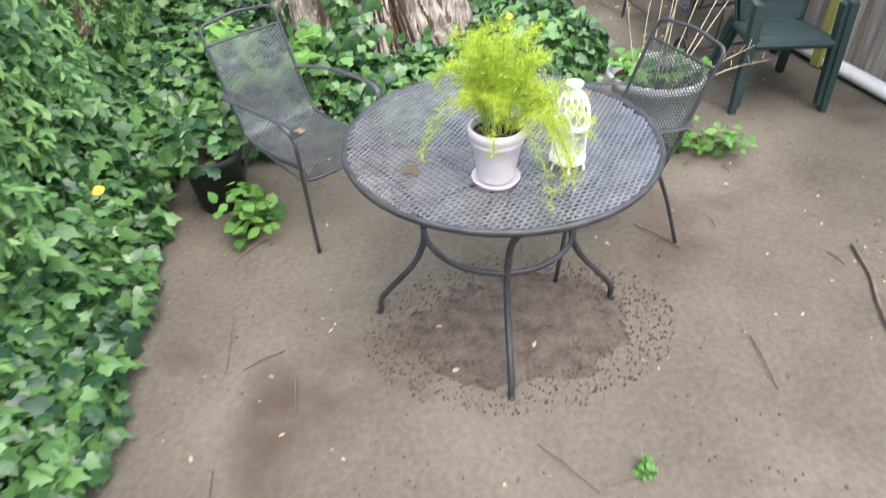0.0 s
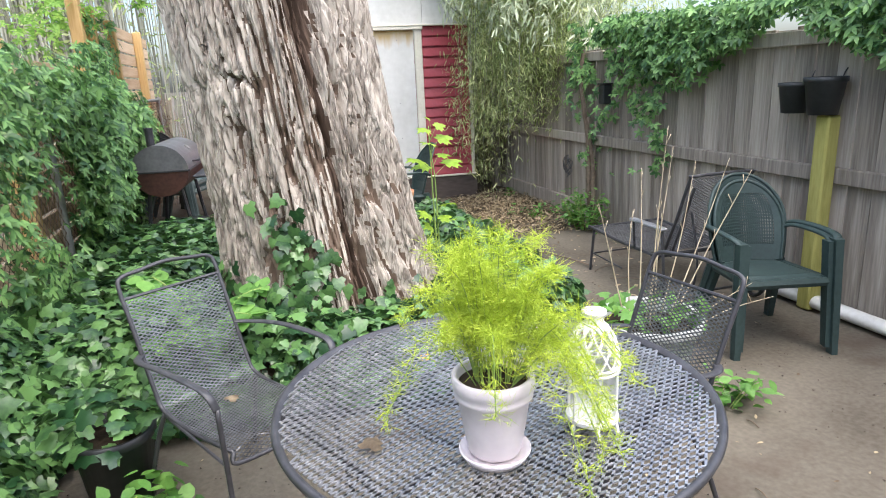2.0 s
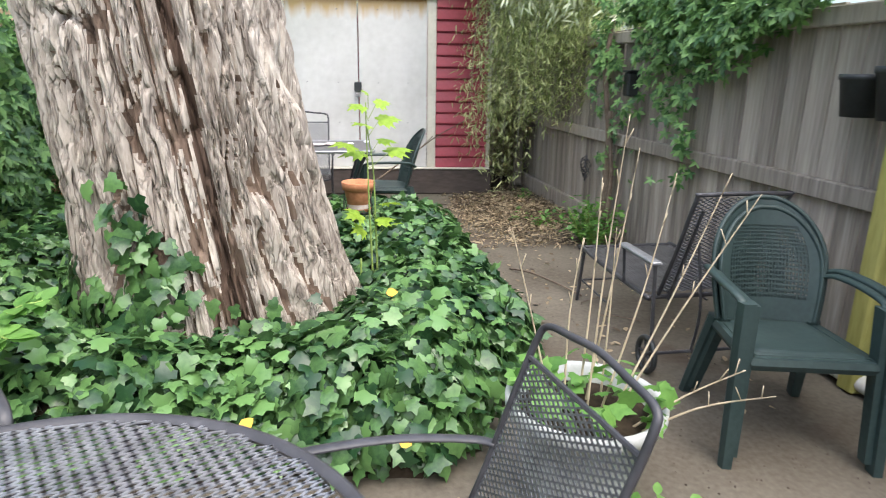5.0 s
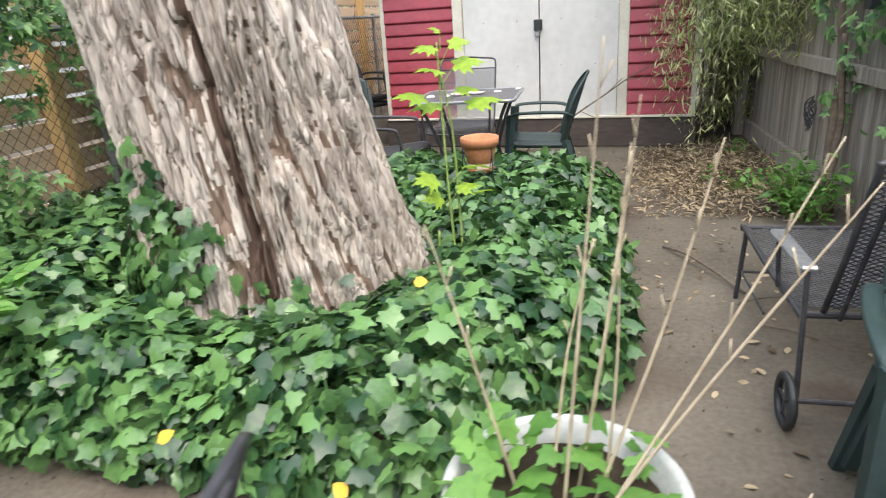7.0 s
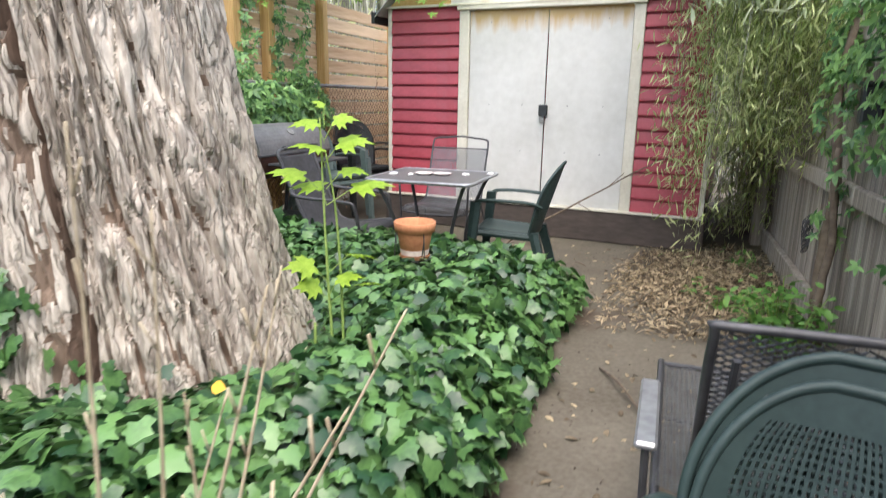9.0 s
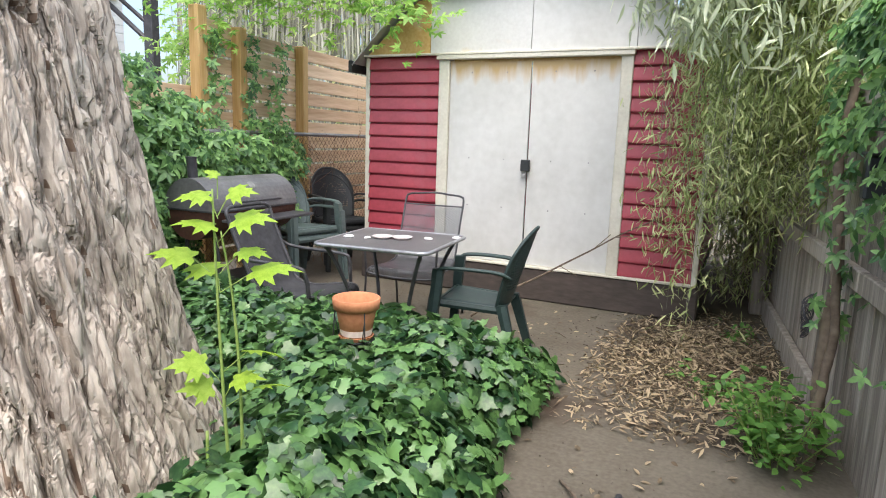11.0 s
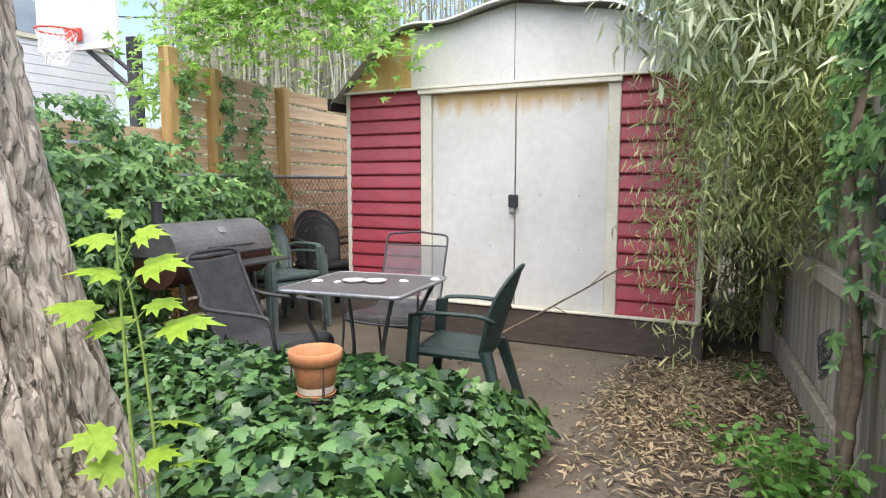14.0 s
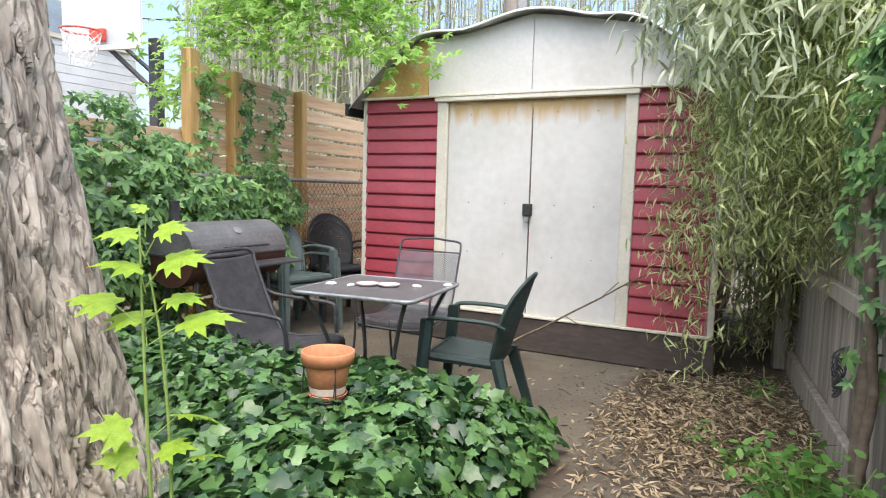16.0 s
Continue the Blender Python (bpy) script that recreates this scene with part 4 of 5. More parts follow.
vs, fs = mesh_panel(flat_at, 2 * R, 2 * R, step=.0165, width=.0048, slope=.42, cut=lambda u, v: (u - R) ** 2 + (v - R) ** 2 < (R - .006) ** 2)
solid(raw("tabletop", vs, fs, M_MESH, round_table), .0025)["label"] = "grey expanded-metal mesh top"
part("rim", lathe([(R - .014, .713), (R - .004, .724), (R + .004, .721), (R + .006, .713), (R + .002, .703), (R - .010, .705), (R - .014, .713)], 96, close=False), M_IRON, round_table, smooth=True)
for k in range(4):
    a = radians(-95 + 90 * k)
    c, s = math.cos(a), math.sin(a)
    leg = smooth_line([(c * .465, s * .465, .70), (c * .42, s * .42, .66), (c * .30, s * .30, .52), (c * .255, s * .255, .38), (c * .29, s * .29, .24), (c * .42, s * .42, .08), (c * .435, s * .435, .012), (c * .45, s * .45, .0)], 6)
    part("leg", tube_bm(leg, .0115, 8), M_IRON, round_table, smooth=True)
    part("brace", tube_bm([(c * .475, s * .475, .702), (0, 0, .700)], .008, 6), M_IRON, round_table)
for r, z in ((.255, .38),):
    part("ring", tube_bm([(r * math.cos(i * math.tau / 48), r * math.sin(i * math.tau / 48), z) for i in range(48)], .010, 8, closed=True), M_IRON, round_table, smooth=True)
part("ring", tube_bm([(.2 * math.cos(i * math.tau / 40), .2 * math.sin(i * math.tau / 40), .697) for i in range(40)], .007, 6, closed=True), M_IRON, round_table, smooth=True)

# square table
square_table = thing("square_table", "small square dark metal table with curved legs and a ring shelf", "table", pose(-.17, -1.85, 0, 0, 0, 6))
bm = bmesh.new()
h = .335
corner = []
for cx, cy, a0 in ((h - .05, h - .05, 0), (-h + .05, h - .05, 90), (-h + .05, -h + .05, 180), (h - .05, -h + .05, 270)):
    for k in range(6):
        a = radians(a0 + 18 * k)
        corner.append((cx + .05 * math.cos(a), cy + .05 * math.sin(a)))
f = bm.faces.new([bm.verts.new((x * .985, y * .985, .722)) for x, y in corner])
out = bmesh.ops.extrude_face_region(bm, geom=[f])
for v in [q for q in out["geom"] if isinstance(q, bmesh.types.BMVert)]:
    v.co.z -= .012
bmesh.ops.recalc_face_normals(bm, faces=bm.faces[:])
part("tabletop", bm, surface("slate_top", (.055, .052, .055), (.13, .125, .125), 3, .5, bump=.3, bump_scale=60), square_table, "dark grey patterned top")
part("rim", tube_bm([(x, y, .715) for x, y in corner], .011, 8, closed=True, flat=1.0), M_MESH, square_table, "grey rolled metal edge", smooth=True)
for k in range(4):
    a = radians(45 + 90 * k)
    c, s = math.cos(a), math.sin(a)
    part("leg", tube_bm(smooth_line([(c * .40, s * .40, .70), (c * .34, s * .34, .60), (c * .26, s * .26, .42), (c * .235, s * .235, .28), (c * .26, s * .26, .14), (c * .31, s * .31, 0)], 6), .0115, 8), M_IRON, square_table, smooth=True)
part("ring_shelf", lathe([(.02, .195), (.225, .195), (.235, .215), (.228, .215), (.22, .203), (.02, .203)], 40), M_IRON, square_table, "round wire shelf")


# ---- pots and what grows in them ----
def pot_profile(r0, r1, h, lip=.018, band=.05, wall=.012):
    return [(r0 * .3, 0), (r0, 0), (r0 + (r1 - r0) * .5, h * .5), (r1 - .004, h - band), (r1 + lip * .6, h - band + .004), (r1 + lip, h - .008), (r1 + lip - .004, h), (r1 + lip - wall, h), (r1 - wall, h - band), (r0 * .9, .02), (r0 * .3, .02)]


fern_pot = thing("flower_pot", "pale lilac glazed flower pot with saucer on the round table", "flower pot", pose(-.228, -6.43, .720) @ Matrix.Scale(.9, 4))
part("pot", lathe([(.02, .014), (.052, .014), (.056, .022), (.066, .08), (.074, .135), (.081, .142), (.082, .150), (.079, .156), (.084, .162), (.085, .186), (.080, .190), (.074, .186), (.070, .14), (.05, .03), (.02, .03)], 40), M_POT, fern_pot, smooth=True)
part("saucer", lathe([(.02, .0), (.066, .0), (.076, .018), (.073, .02), (.063, .008), (.02, .008)], 40), M_POT, fern_pot, smooth=True)
part("soil", lathe([(.002, .170), (.04, .174), (.072, .168)], 24), M_SOIL_AND_SHADE, fern_pot)
fern = thing("asparagus_fern", "bright yellow-green feathery asparagus fern in a pot", "plant", pose(-.228, -6.43, .87) @ Matrix.Scale(.88, 4))
vs_, fs_ = [], []
stems = bmesh.new()
r2 = random.Random(4)


def needle(p, d, length, w):
    o = len(vs_)
    side = d.cross(Vector((r2.uniform(-1, 1), r2.uniform(-1, 1), r2.uniform(-1, 1)))).normalized() * w
    vs_.extend([tuple(p - side), tuple(p + side), tuple(p + d * length)])
    fs_.append((o, o + 1, o + 2))


for k in range(64):
    a = r2.uniform(0, math.tau)
    tall = r2.uniform(.12, .33)
    out = r2.uniform(.03, .14)
    low_ = k % 3 == 0
    if low_:
        out, tall = r2.uniform(.17, .31), r2.uniform(-.10, .08)
    if k % 12 == 0:
        a, out, tall = r2.gauss(-.45, .25), r2.uniform(.22, .30), r2.uniform(-.14, -.03)
    base = Vector((.03 * math.cos(a), .03 * math.sin(a), -.02))
    end = Vector((out * math.cos(a), out * math.sin(a), tall))
    mid = base.lerp(end, .5) + Vector((0, 0, .05 + (.10 if low_ else .25 * out)))
    line = smooth_line([base, mid, end], 12)
    tube(stems, line[::4], .0012, 4)
    for i, q in enumerate(line[7:], 7):
        spread_ = .068 * (1 - (i / len(line)) * .5)
        for _ in range(5):
            d = Vector((r2.gauss(0, 1), r2.gauss(0, 1), r2.gauss(.2, .5))).normalized()
            tip = q + d * spread_ * r2.uniform(.4, 1)
            needle(q, (tip - q).normalized(), (tip - q).length, .0006)
            for s_ in range(6):
                w_ = q.lerp(tip, (s_ + 1) / 6)
                needle(w_, (d + Vector((r2.gauss(0, .8), r2.gauss(0, .8), r2.gauss(0, .8)))).normalized(), r2.uniform(.010, .024), .0007)
raw("fronds", vs_, fs_, M_FERN, fern)
part("stem_tangle", stems, M_GREEN_STEM, fern)

lantern = thing("lantern", "ornate white metal lantern with lattice top and clear sides", "lantern", pose(-.014, -6.39, .720, 0, 0, 20) @ Matrix.Scale(.93, 4))
part("base", lathe([(.01, .022), (.052, .022), (.056, .027), (.056, .033), (.050, .037), (.01, .037)], 24), M_LANTERN, lantern)
gl = bpy.data.materials.new("lantern_glass")
gl.use_nodes = True
pb = gl.node_tree.nodes["Principled BSDF"]
pb.inputs["Transmission Weight"].default_value, pb.inputs["Roughness"].default_value, pb.inputs["Base Color"].default_value = 1, .38, (.95, .96, .93, 1)


def dome(t):
    return .053 * math.sqrt(max(0, 1 - (t * .90) ** 2.2)), .150 + .088 * t


for k in range(6):
    a = k * math.tau / 6
    c, s = math.cos(a), math.sin(a)
    part("post", tube_bm([(c * .051, s * .051, .03), (c * .051, s * .051, .148)], .0032, 6), M_LANTERN, lantern)
    part("foot", tube_bm([(c * .050, s * .050, .026), (c * .056, s * .056, .0)], .004, 6), M_LANTERN, lantern)
    b = a + math.tau / 6
    bm = bmesh.new()
    bm.faces.new([bm.verts.new(q) for q in ((c * .049, s * .049, .037), (math.cos(b) * .049, math.sin(b) * .049, .037), (math.cos(b) * .049, math.sin(b) * .049, .142), (c * .049, s * .049, .142))])
    o = solid(part("pane", bm, gl, lantern), .0015)
    o.visible_shadow = False
    for turn in (-1, 1):
        for shift in (0, .5):
            pts = []
            for q in range(13):
                r, z = dome(q / 12)
                an = a + shift * math.tau / 6 + turn * .95 * q / 12
                pts.append((r * math.cos(an), r * math.sin(an), z))
            part("lattice", tube_bm(pts, .0026, 5), M_LANTERN, lantern)
for z0 in (.140, .150):
    part("collar", tube_bm([(.053 * math.cos(i * math.tau / 24), .053 * math.sin(i * math.tau / 24), z0) for i in range(24)], .004, 6, closed=True), M_LANTERN, lantern, smooth=True)
part("cap", lathe([(.002, .232), (.026, .232), (.027, .238), (.020, .244), (.019, .256), (.025, .262), (.026, .268), (.018, .270), (.002, .268)], 20), M_LANTERN, lantern, smooth=True)

planter = thing("planter", "large weathered grey plastic planter full of dead stalks and ivy", "planter", pose(.88, -5.03, 0) @ Matrix.Scale(.92, 4))
part("tub", lathe([(.05, 0), (.165, 0), (.20, .15), (.232, .32), (.252, .325), (.262, .345), (.262, .375), (.252, .382), (.235, .37), (.215, .30), (.16, .05), (.05, .04)], 48), M_PLANTER, planter, "pale grey tub with a rolled lip", smooth=True)
part("soil", lathe([(.002, .325), (.1, .335), (.222, .318)], 24), M_SOIL_AND_SHADE, planter)
STALKS = [((.0, -.02), (.06, .0, 1.28)), ((.02, .06), (.12, .05, 1.18)), ((.05, .0), (.26, .08, 1.10)), ((.06, -.05), (.44, .08, 1.10)), ((.03, -.1), (.46, -.06, 1.06)), ((-.1, .02), (-.27, .0, .95)), ((.08, .08), (.09, .1, .92)),
          ((.1, -.1), (.42, -.18, .55)), ((.12, -.12), (.48, -.25, .50)), ((.02, .12), (.1, .3, 1.05)), ((-.04, .1), (.03, .24, .85))]
for (x0, y0), (x1, y1, z1) in STALKS:
    a, b = Vector((x0, y0, .30)), Vector((x1, y1, z1))
    mid = a.lerp(b, .5) + Vector((.03 * nz(x0 * 9, y0), .03 * nz(x1 * 7, y1), .02))
    pts = smooth_line([a, mid, b], 8)
    bm = tube_bm(pts, [.0046 * (1 - .045 * i) for i in range(len(pts))], 6)
    for q in (9, 12, 14):
        p = pts[q]
        tube(bm, [p, p + Vector((.05 * nz(q, x1 * 9), .05 * nz(q, y1 * 9, 2), .045))], .0018, 5)
    part("stalk", bm, M_STEM, planter, "dry straw-coloured stalk", smooth=True)
P, N, T, S = [], [], [], []
for _ in range(75):
    a, r = rng.uniform(0, math.tau), .24 * math.sqrt(rng.uniform())
    if math.sin(a + .6) > .3 and r > .1 and rng.uniform() < .6:
        continue
    P.append((r * math.cos(a), r * math.sin(a), .34 + rng.uniform(0, .12)))
    N.append(np.array((0, 0, 1.0)) + rng.normal(0, .4, 3))
    T.append(rng.normal(0, 1, 3) + (math.cos(a) * .6, math.sin(a) * .6, -.2))
    S.append(rng.uniform(.05, .09))
leaves("leaves", IVY_SHAPE, P, N, T, S, M_WEED, planter)

terracotta = thing("terracotta_pot", "orange terracotta pot with white lime crust in a wire stand", "flower pot", pose(.10, -2.64, .405) @ Matrix.Scale(.84, 4))
part("pot", lathe([(.02, 0), (.080, 0), (.108, .15), (.108, .155), (.124, .157), (.130, .212), (.124, .216), (.116, .212), (.098, .15), (.074, .02), (.02, .02)], 40), M_TERRACOTTA, terracotta, smooth=True)
part("crust", lathe([(.0835, .012), (.0845, .012), (.0905, .046), (.0895, .046)], 40, close=False), M_LIME, terracotta, "white lime band near the foot")
part("drainage_saucer", lathe([(.02, -.012), (.085, -.012), (.096, .008), (.092, .010), (.082, -.002), (.02, -.002)], 36), M_TERRACOTTA, terracotta)
stand = thing("plant_stand", "thin black wire plant stand pushed into the ivy", "plant stand", pose(.10, -2.64, 0) @ Matrix.Diagonal((.84, .84, 1.08, 1)))
part("hoop", tube_bm([(.113 * math.cos(i * math.tau / 32), .113 * math.sin(i * math.tau / 32), .520) for i in range(32)], .004, 6, closed=True), M_IRON, stand)
part("base_hoop", tube_bm([(.09 * math.cos(i * math.tau / 32), .09 * math.sin(i * math.tau / 32), .360) for i in range(32)], .004, 6, closed=True), M_IRON, stand)
for k in range(3):
    a = radians(-35 + 120 * k)
    part("leg", tube_bm([(.113 * math.cos(a), .113 * math.sin(a), .52), (.155 * math.cos(a), .155 * math.sin(a), 0)], .0038, 6), M_IRON, stand)
    part("cradle", tube_bm([(.118 * math.cos(a), .118 * math.sin(a), .46), (.086 * math.cos(a), .086 * math.sin(a), .358)], .003, 5), M_IRON, stand)

black_pot = thing("nursery_pot", "black plastic nursery pot with ivy spilling over its rim", "flower pot", pose(-1.30, -5.28, 0))
part("pot", lathe([(.03, 0), (.105, 0), (.13, .24), (.142, .245), (.144, .28), (.134, .282), (.122, .24), (.1, .02), (.03, .02)], 32), M_BLACK_PLASTIC, black_pot, smooth=True)
part("soil", lathe([(.002, .25), (.125, .245)], 20), M_SOIL_AND_SHADE, black_pot)
P, N, T, S = [], [], [], []
for _ in range(90):
    a, r = rng.uniform(0, math.tau), .19 * math.sqrt(rng.uniform())
    P.append((r * math.cos(a), r * math.sin(a), .30 + rng.uniform(-.02, .14) - r * .2))
    N.append(np.array((math.cos(a) * .4, math.sin(a) * .4, 1.0)) + rng.normal(0, .4, 3))
    T.append(rng.normal(0, 1, 3))
    S.append(rng.uniform(.05, .085))
leaves("leaves", IVY_SHAPE, P, N, T, S, M_IVY, black_pot)

# ---- barrel smoker ----
smoker = thing("barrel_smoker", "black barrel charcoal smoker with a grey lid and rusty brown belly", "barbecue", pose(-1.80, -1.84, 0) @ Matrix.Diagonal((1, 1, .94, 1)))
SR, SL, SZ = .225, .86, .815


def half_barrel(a0, a1, r, y0, y1, z, cap=True, seg=18):
    bm = bmesh.new()
    A = [(r * math.cos(radians(a0 + (a1 - a0) * i / seg)), r * math.sin(radians(a0 + (a1 - a0) * i / seg))) for i in range(seg + 1)]
    f0 = [bm.verts.new((x, y0, z + q)) for x, q in A]
    f1 = [bm.verts.new((x, y1, z + q)) for x, q in A]
    for i in range(seg):
        bm.faces.new((f0[i], f0[i + 1], f1[i + 1], f1[i]))
    if cap:
        bm.faces.new(f0[::-1])
        bm.faces.new(f1)
    bmesh.ops.recalc_face_normals(bm, faces=bm.faces[:])
    return bm


part("barrel", half_barrel(180, 360, SR, 0, SL, SZ - .002), M_SMOKER, smoker, "rusty brown lower barrel")
lid = part("lid", half_barrel(0, 180, SR + .003, -.006, SL + .006, SZ + .002), M_SMOKER_TOP, smoker, "grey weathered lid")
part("seam", box_bm(-SR - .006, -.008, SZ - .012, SR + .012, SL + .008, SZ + .004, bevel=.003), M_IRON, smoker)
part("lid_handle", tube_bm(smooth_line([(SR, .25, SZ + .05), (SR + .06, .26, SZ + .06), (SR + .06, .60, SZ + .06), (SR, .61, SZ + .05)], 4), .009, 8), M_IRON, lid)
part("thermometer", lathe([(.002, 0), (.032, 0), (.032, .012), (.002, .014)], 20), M_GALV, lid).matrix_basis = pose(SR * .7, SL * .5, SZ + SR * .72, 0, 45, 0)
part("chimney", tube_bm([(-.06, .10, SZ + .19), (-.06, .09, SZ + .37)], .034, 14), M_IRON, smoker, "black stovepipe")
part("chimney_cap", tube_bm([(-.06, .09, SZ + .365), (-.06, .09, SZ + .38)], .038, 14), M_IRON, smoker)
for yq in (.10, SL - .10):
    for s in (-1, 1):
        part("leg", tube_bm([(s * .13, yq, SZ - .19), (s * .21, yq, 0)], .016, 6), M_IRON, smoker)
part("shelf", box_bm(-.2, .08, .22, .2, SL - .08, .235), M_IRON, smoker, "lower wire shelf")
part("front_shelf", box_bm(SR + .02, .05, SZ - .08, SR + .22, SL - .05, SZ - .06, bevel=.004), M_IRON, smoker)


# ---- bamboo by the shed ----
def blades(name, parent, branches, per, size, jitter, mat, wide=1.0, droop=.9, start=.3):
    P, N, T, S = [], [], [], []
    for line in branches:
        n = len(line)
        for _ in range(per):
            i = int(rng.uniform(start * (n - 1), n - 1.001))
            t = rng.uniform()
            q = line[i].lerp(line[i + 1], t)
            d = (line[i + 1] - line[i]).normalized()
            P.append(np.array(q) + rng.normal(0, jitter, 3))
            T.append(np.array(d) * .7 + (0, 0, -droop) + rng.normal(0, .55, 3))
            N.append(rng.normal(0, 1, 3) + (0, -.4, .9))
            S.append(rng.uniform(*size))
    return leaves(name, LANCE_SHAPE, P, N, T, S, mat, parent, wide)


bamboo = thing("bamboo", "drooping thicket of narrow-leaved bamboo beside the shed", "bamboo", pose(0, 0, 0))
branches, canes = [], bmesh.new()
for k in range(550):
    if k < 210:
        x1, y1 = 1.08 + 1.14 * rng.uniform() ** .75, rng.uniform(-1.25, .30)
        low = .24 if x1 < 1.42 and y1 < .1 else (.85 if x1 < 2.0 else 1.05)
        if x1 < 1.2:
            low = .55
    elif k < 310:
        x1, y1 = rng.uniform(1.7, 3.3), rng.uniform(-1.7, .6)
        low = 1.3
    elif k < 390:
        x1, y1 = rng.uniform(1.28, 2.1), rng.uniform(-1.3, -.2)
        low = .9
    else:
        x1, y1 = rng.uniform(1.45, 2.15), rng.uniform(.3, 1.1)
        low = .1
    z1 = low + (3.0 - low) * rng.uniform() ** 1.4
    bx_, by_ = rng.uniform(1.55, 2.0) + max(0, x1 - 2.1), rng.uniform(.25, 1.3)
    top = max(z1 + .45, rng.uniform(2.2, 3.4))
    a, b, c = Vector((bx_, by_, top)), Vector((x1 * .6 + bx_ * .4, y1 * .6 + by_ * .4, top + .12)), Vector((x1, y1, z1))
    line = smooth_line([a, b, (x1 + .03, y1 + .05, (top * .45 + z1 * .55)), c], 6)
    branches.append(line)
    tube(canes, line, [.0035 * (1 - .04 * i) for i in range(len(line))], 4)
for k in range(6):
    bx_, by_ = rng.uniform(1.55, 1.85), rng.uniform(1.2, 2.2)
    part("cane", tube_bm([(bx_, by_, 0), (bx_ + rng.normal(0, .08), by_ + rng.normal(0, .1), 3.3)], .012, 6), M_CULM, bamboo)
part("twig_tangle", canes, M_CULM, bamboo)["kind"] = "stuff"
blades("foliage", bamboo, branches, 165, (.05, .10), .09, M_BAMBOO, 1.0, .4, .25)["kind"] = "stuff"
# paler weeping boughs that hang over the path
M_PALE = surface("pale_blade", (.38, .44, .27), (.74, .79, .58), 2, .35, bump=0, island=.8, through_light=.35)
boughs = []
for k in range(130):
    x1, y1 = rng.uniform(.98, 2.5), rng.uniform(-1.7, -.3)
    z1 = rng.uniform(1.9, 2.8) - (.2 if x1 > 1.3 else -.1)
    boughs.append(smooth_line([(1.9 + rng.normal(0, .2), .6, 3.1), ((x1 + 1.9) / 2, y1 * .6, 3.2), (x1, y1, z1 + .35), (x1 - .02, y1 - .03, z1)], 6))
blades("bough_foliage", bamboo, boughs, 70, (.08, .16), .07, M_PALE, 1.2, 1.0, .35)["kind"] = "stuff"


# ---- creepers ----
def creeper_wall(name, label, count, at, size, mat, shape=CREEPER_SHAPE):
    P, N, T, S = [], [], [], []
    tries = 0
    while len(P) < count and tries < count * 40:
        tries += 1
        got = at()
        if got is None:
            continue
        p, n = got
        P.append(p)
        N.append(np.array(n) + rng.normal(0, .38, 3))
        T.append(np.array((0, 0, -1.0)) + rng.normal(0, .45, 3))
        S.append(rng.uniform(*size))
    ob = thing(name, label, "creeper", pose(0, 0, 0), kind="stuff")
    leaves("foliage", shape, P, N, T, S, mat, ob)["kind"] = "stuff"
    return ob


def right_top():
    y = rng.uniform(-6.5, -2.1)
    z = 1.78 - abs(rng.normal(0, .24)) - .02
    reach = .30 + .45 * nz(y * 1.1, 3) + .25 * nz(y * 3, 8)
    if 1.75 - z > max(.10, reach):
        return None
    return (right_x(y) - rng.uniform(.03, .24), y, z + rng.uniform(0, .06)), (-.8, -.25, .55)


def right_hang():
    y = rng.uniform(-3.0, -1.55)
    z = 1.85 - abs(rng.normal(0, .62))
    if z < .5:
        return None
    if nz(y * 4, z * 3, 7) < -.02:
        return None
    return (right_x(y) - rng.uniform(.03, .17), y, z), (-.8, -.4, .4)


creeper_wall("creeper", "creeper tumbling over the top of the weathered board fence", 3700, right_top, (.04, .075), M_CREEPER)
creeper_wall("creeper", "creeper hanging down the board fence by its post", 480, right_hang, (.045, .08), M_CREEPER)


def left_wall():
    y = rng.uniform(-9.0, .15)
    top = 1.50 + .30 * nz(y * .8, 5) + .12 * nz(y * 3, 2) + (.18 if -5.5 < y < -1.8 else 0)
    if y > -1.4:
        top = 1.42 + .2 * nz(y * 2.3, 4) - max(0, y + .35) * .9
    z = rng.uniform(.2, max(.4, top))
    if y > -1.5 and z < .75:
        return None
    if nz(y * 1.9, z * 1.9, 11) < -.22 or (-3.9 < y < -2.9 and z < 1.25 and rng.uniform() < .8):
        return None
    return (CX + rng.uniform(.02, .22) + .12 * nz(y * 2, z * 2, 3), y, z), (.9, -.15, .5)


creeper_wall("creeper", "dense creeper smothering the chain-link fence", 8500, left_wall, (.045, .08), M_CREEPER).matrix_basis = LEFT_TURN


def left_thick():
    y = rng.uniform(-3.0, -.32)
    top = 1.30 + .16 * nz(y * 2.2, 9) + (.16 if y < -1.5 else 0) - .3 * max(0, y + .9)
    z = rng.uniform(.55, top)
    return (CX + .06 + rng.uniform(.0, .24) + .08 * nz(y * 3, z * 3, 5), y, z), (.9, -.25, .5)


creeper_wall("creeper", "thick dark creeper heaped on the chain link behind the smoker", 1700, left_thick, (.06, .105), M_CREEPER).matrix_basis = LEFT_TURN


def left_shoots():
    y0 = (-1.08, -.60, -.18)[int(rng.uniform(0, 3))]
    z = rng.uniform(1.35, 2.15)
    return (FX + .10 + rng.normal(0, .03), y0 + .10 + .07 * nz(z * 4, y0) + rng.normal(0, .06), z), (.9, -.3, .4)


creeper_wall("creeper", "creeper shoots climbing the new cedar fence", 170, left_shoots, (.05, .08), M_CREEPER).matrix_basis = LEFT_TURN
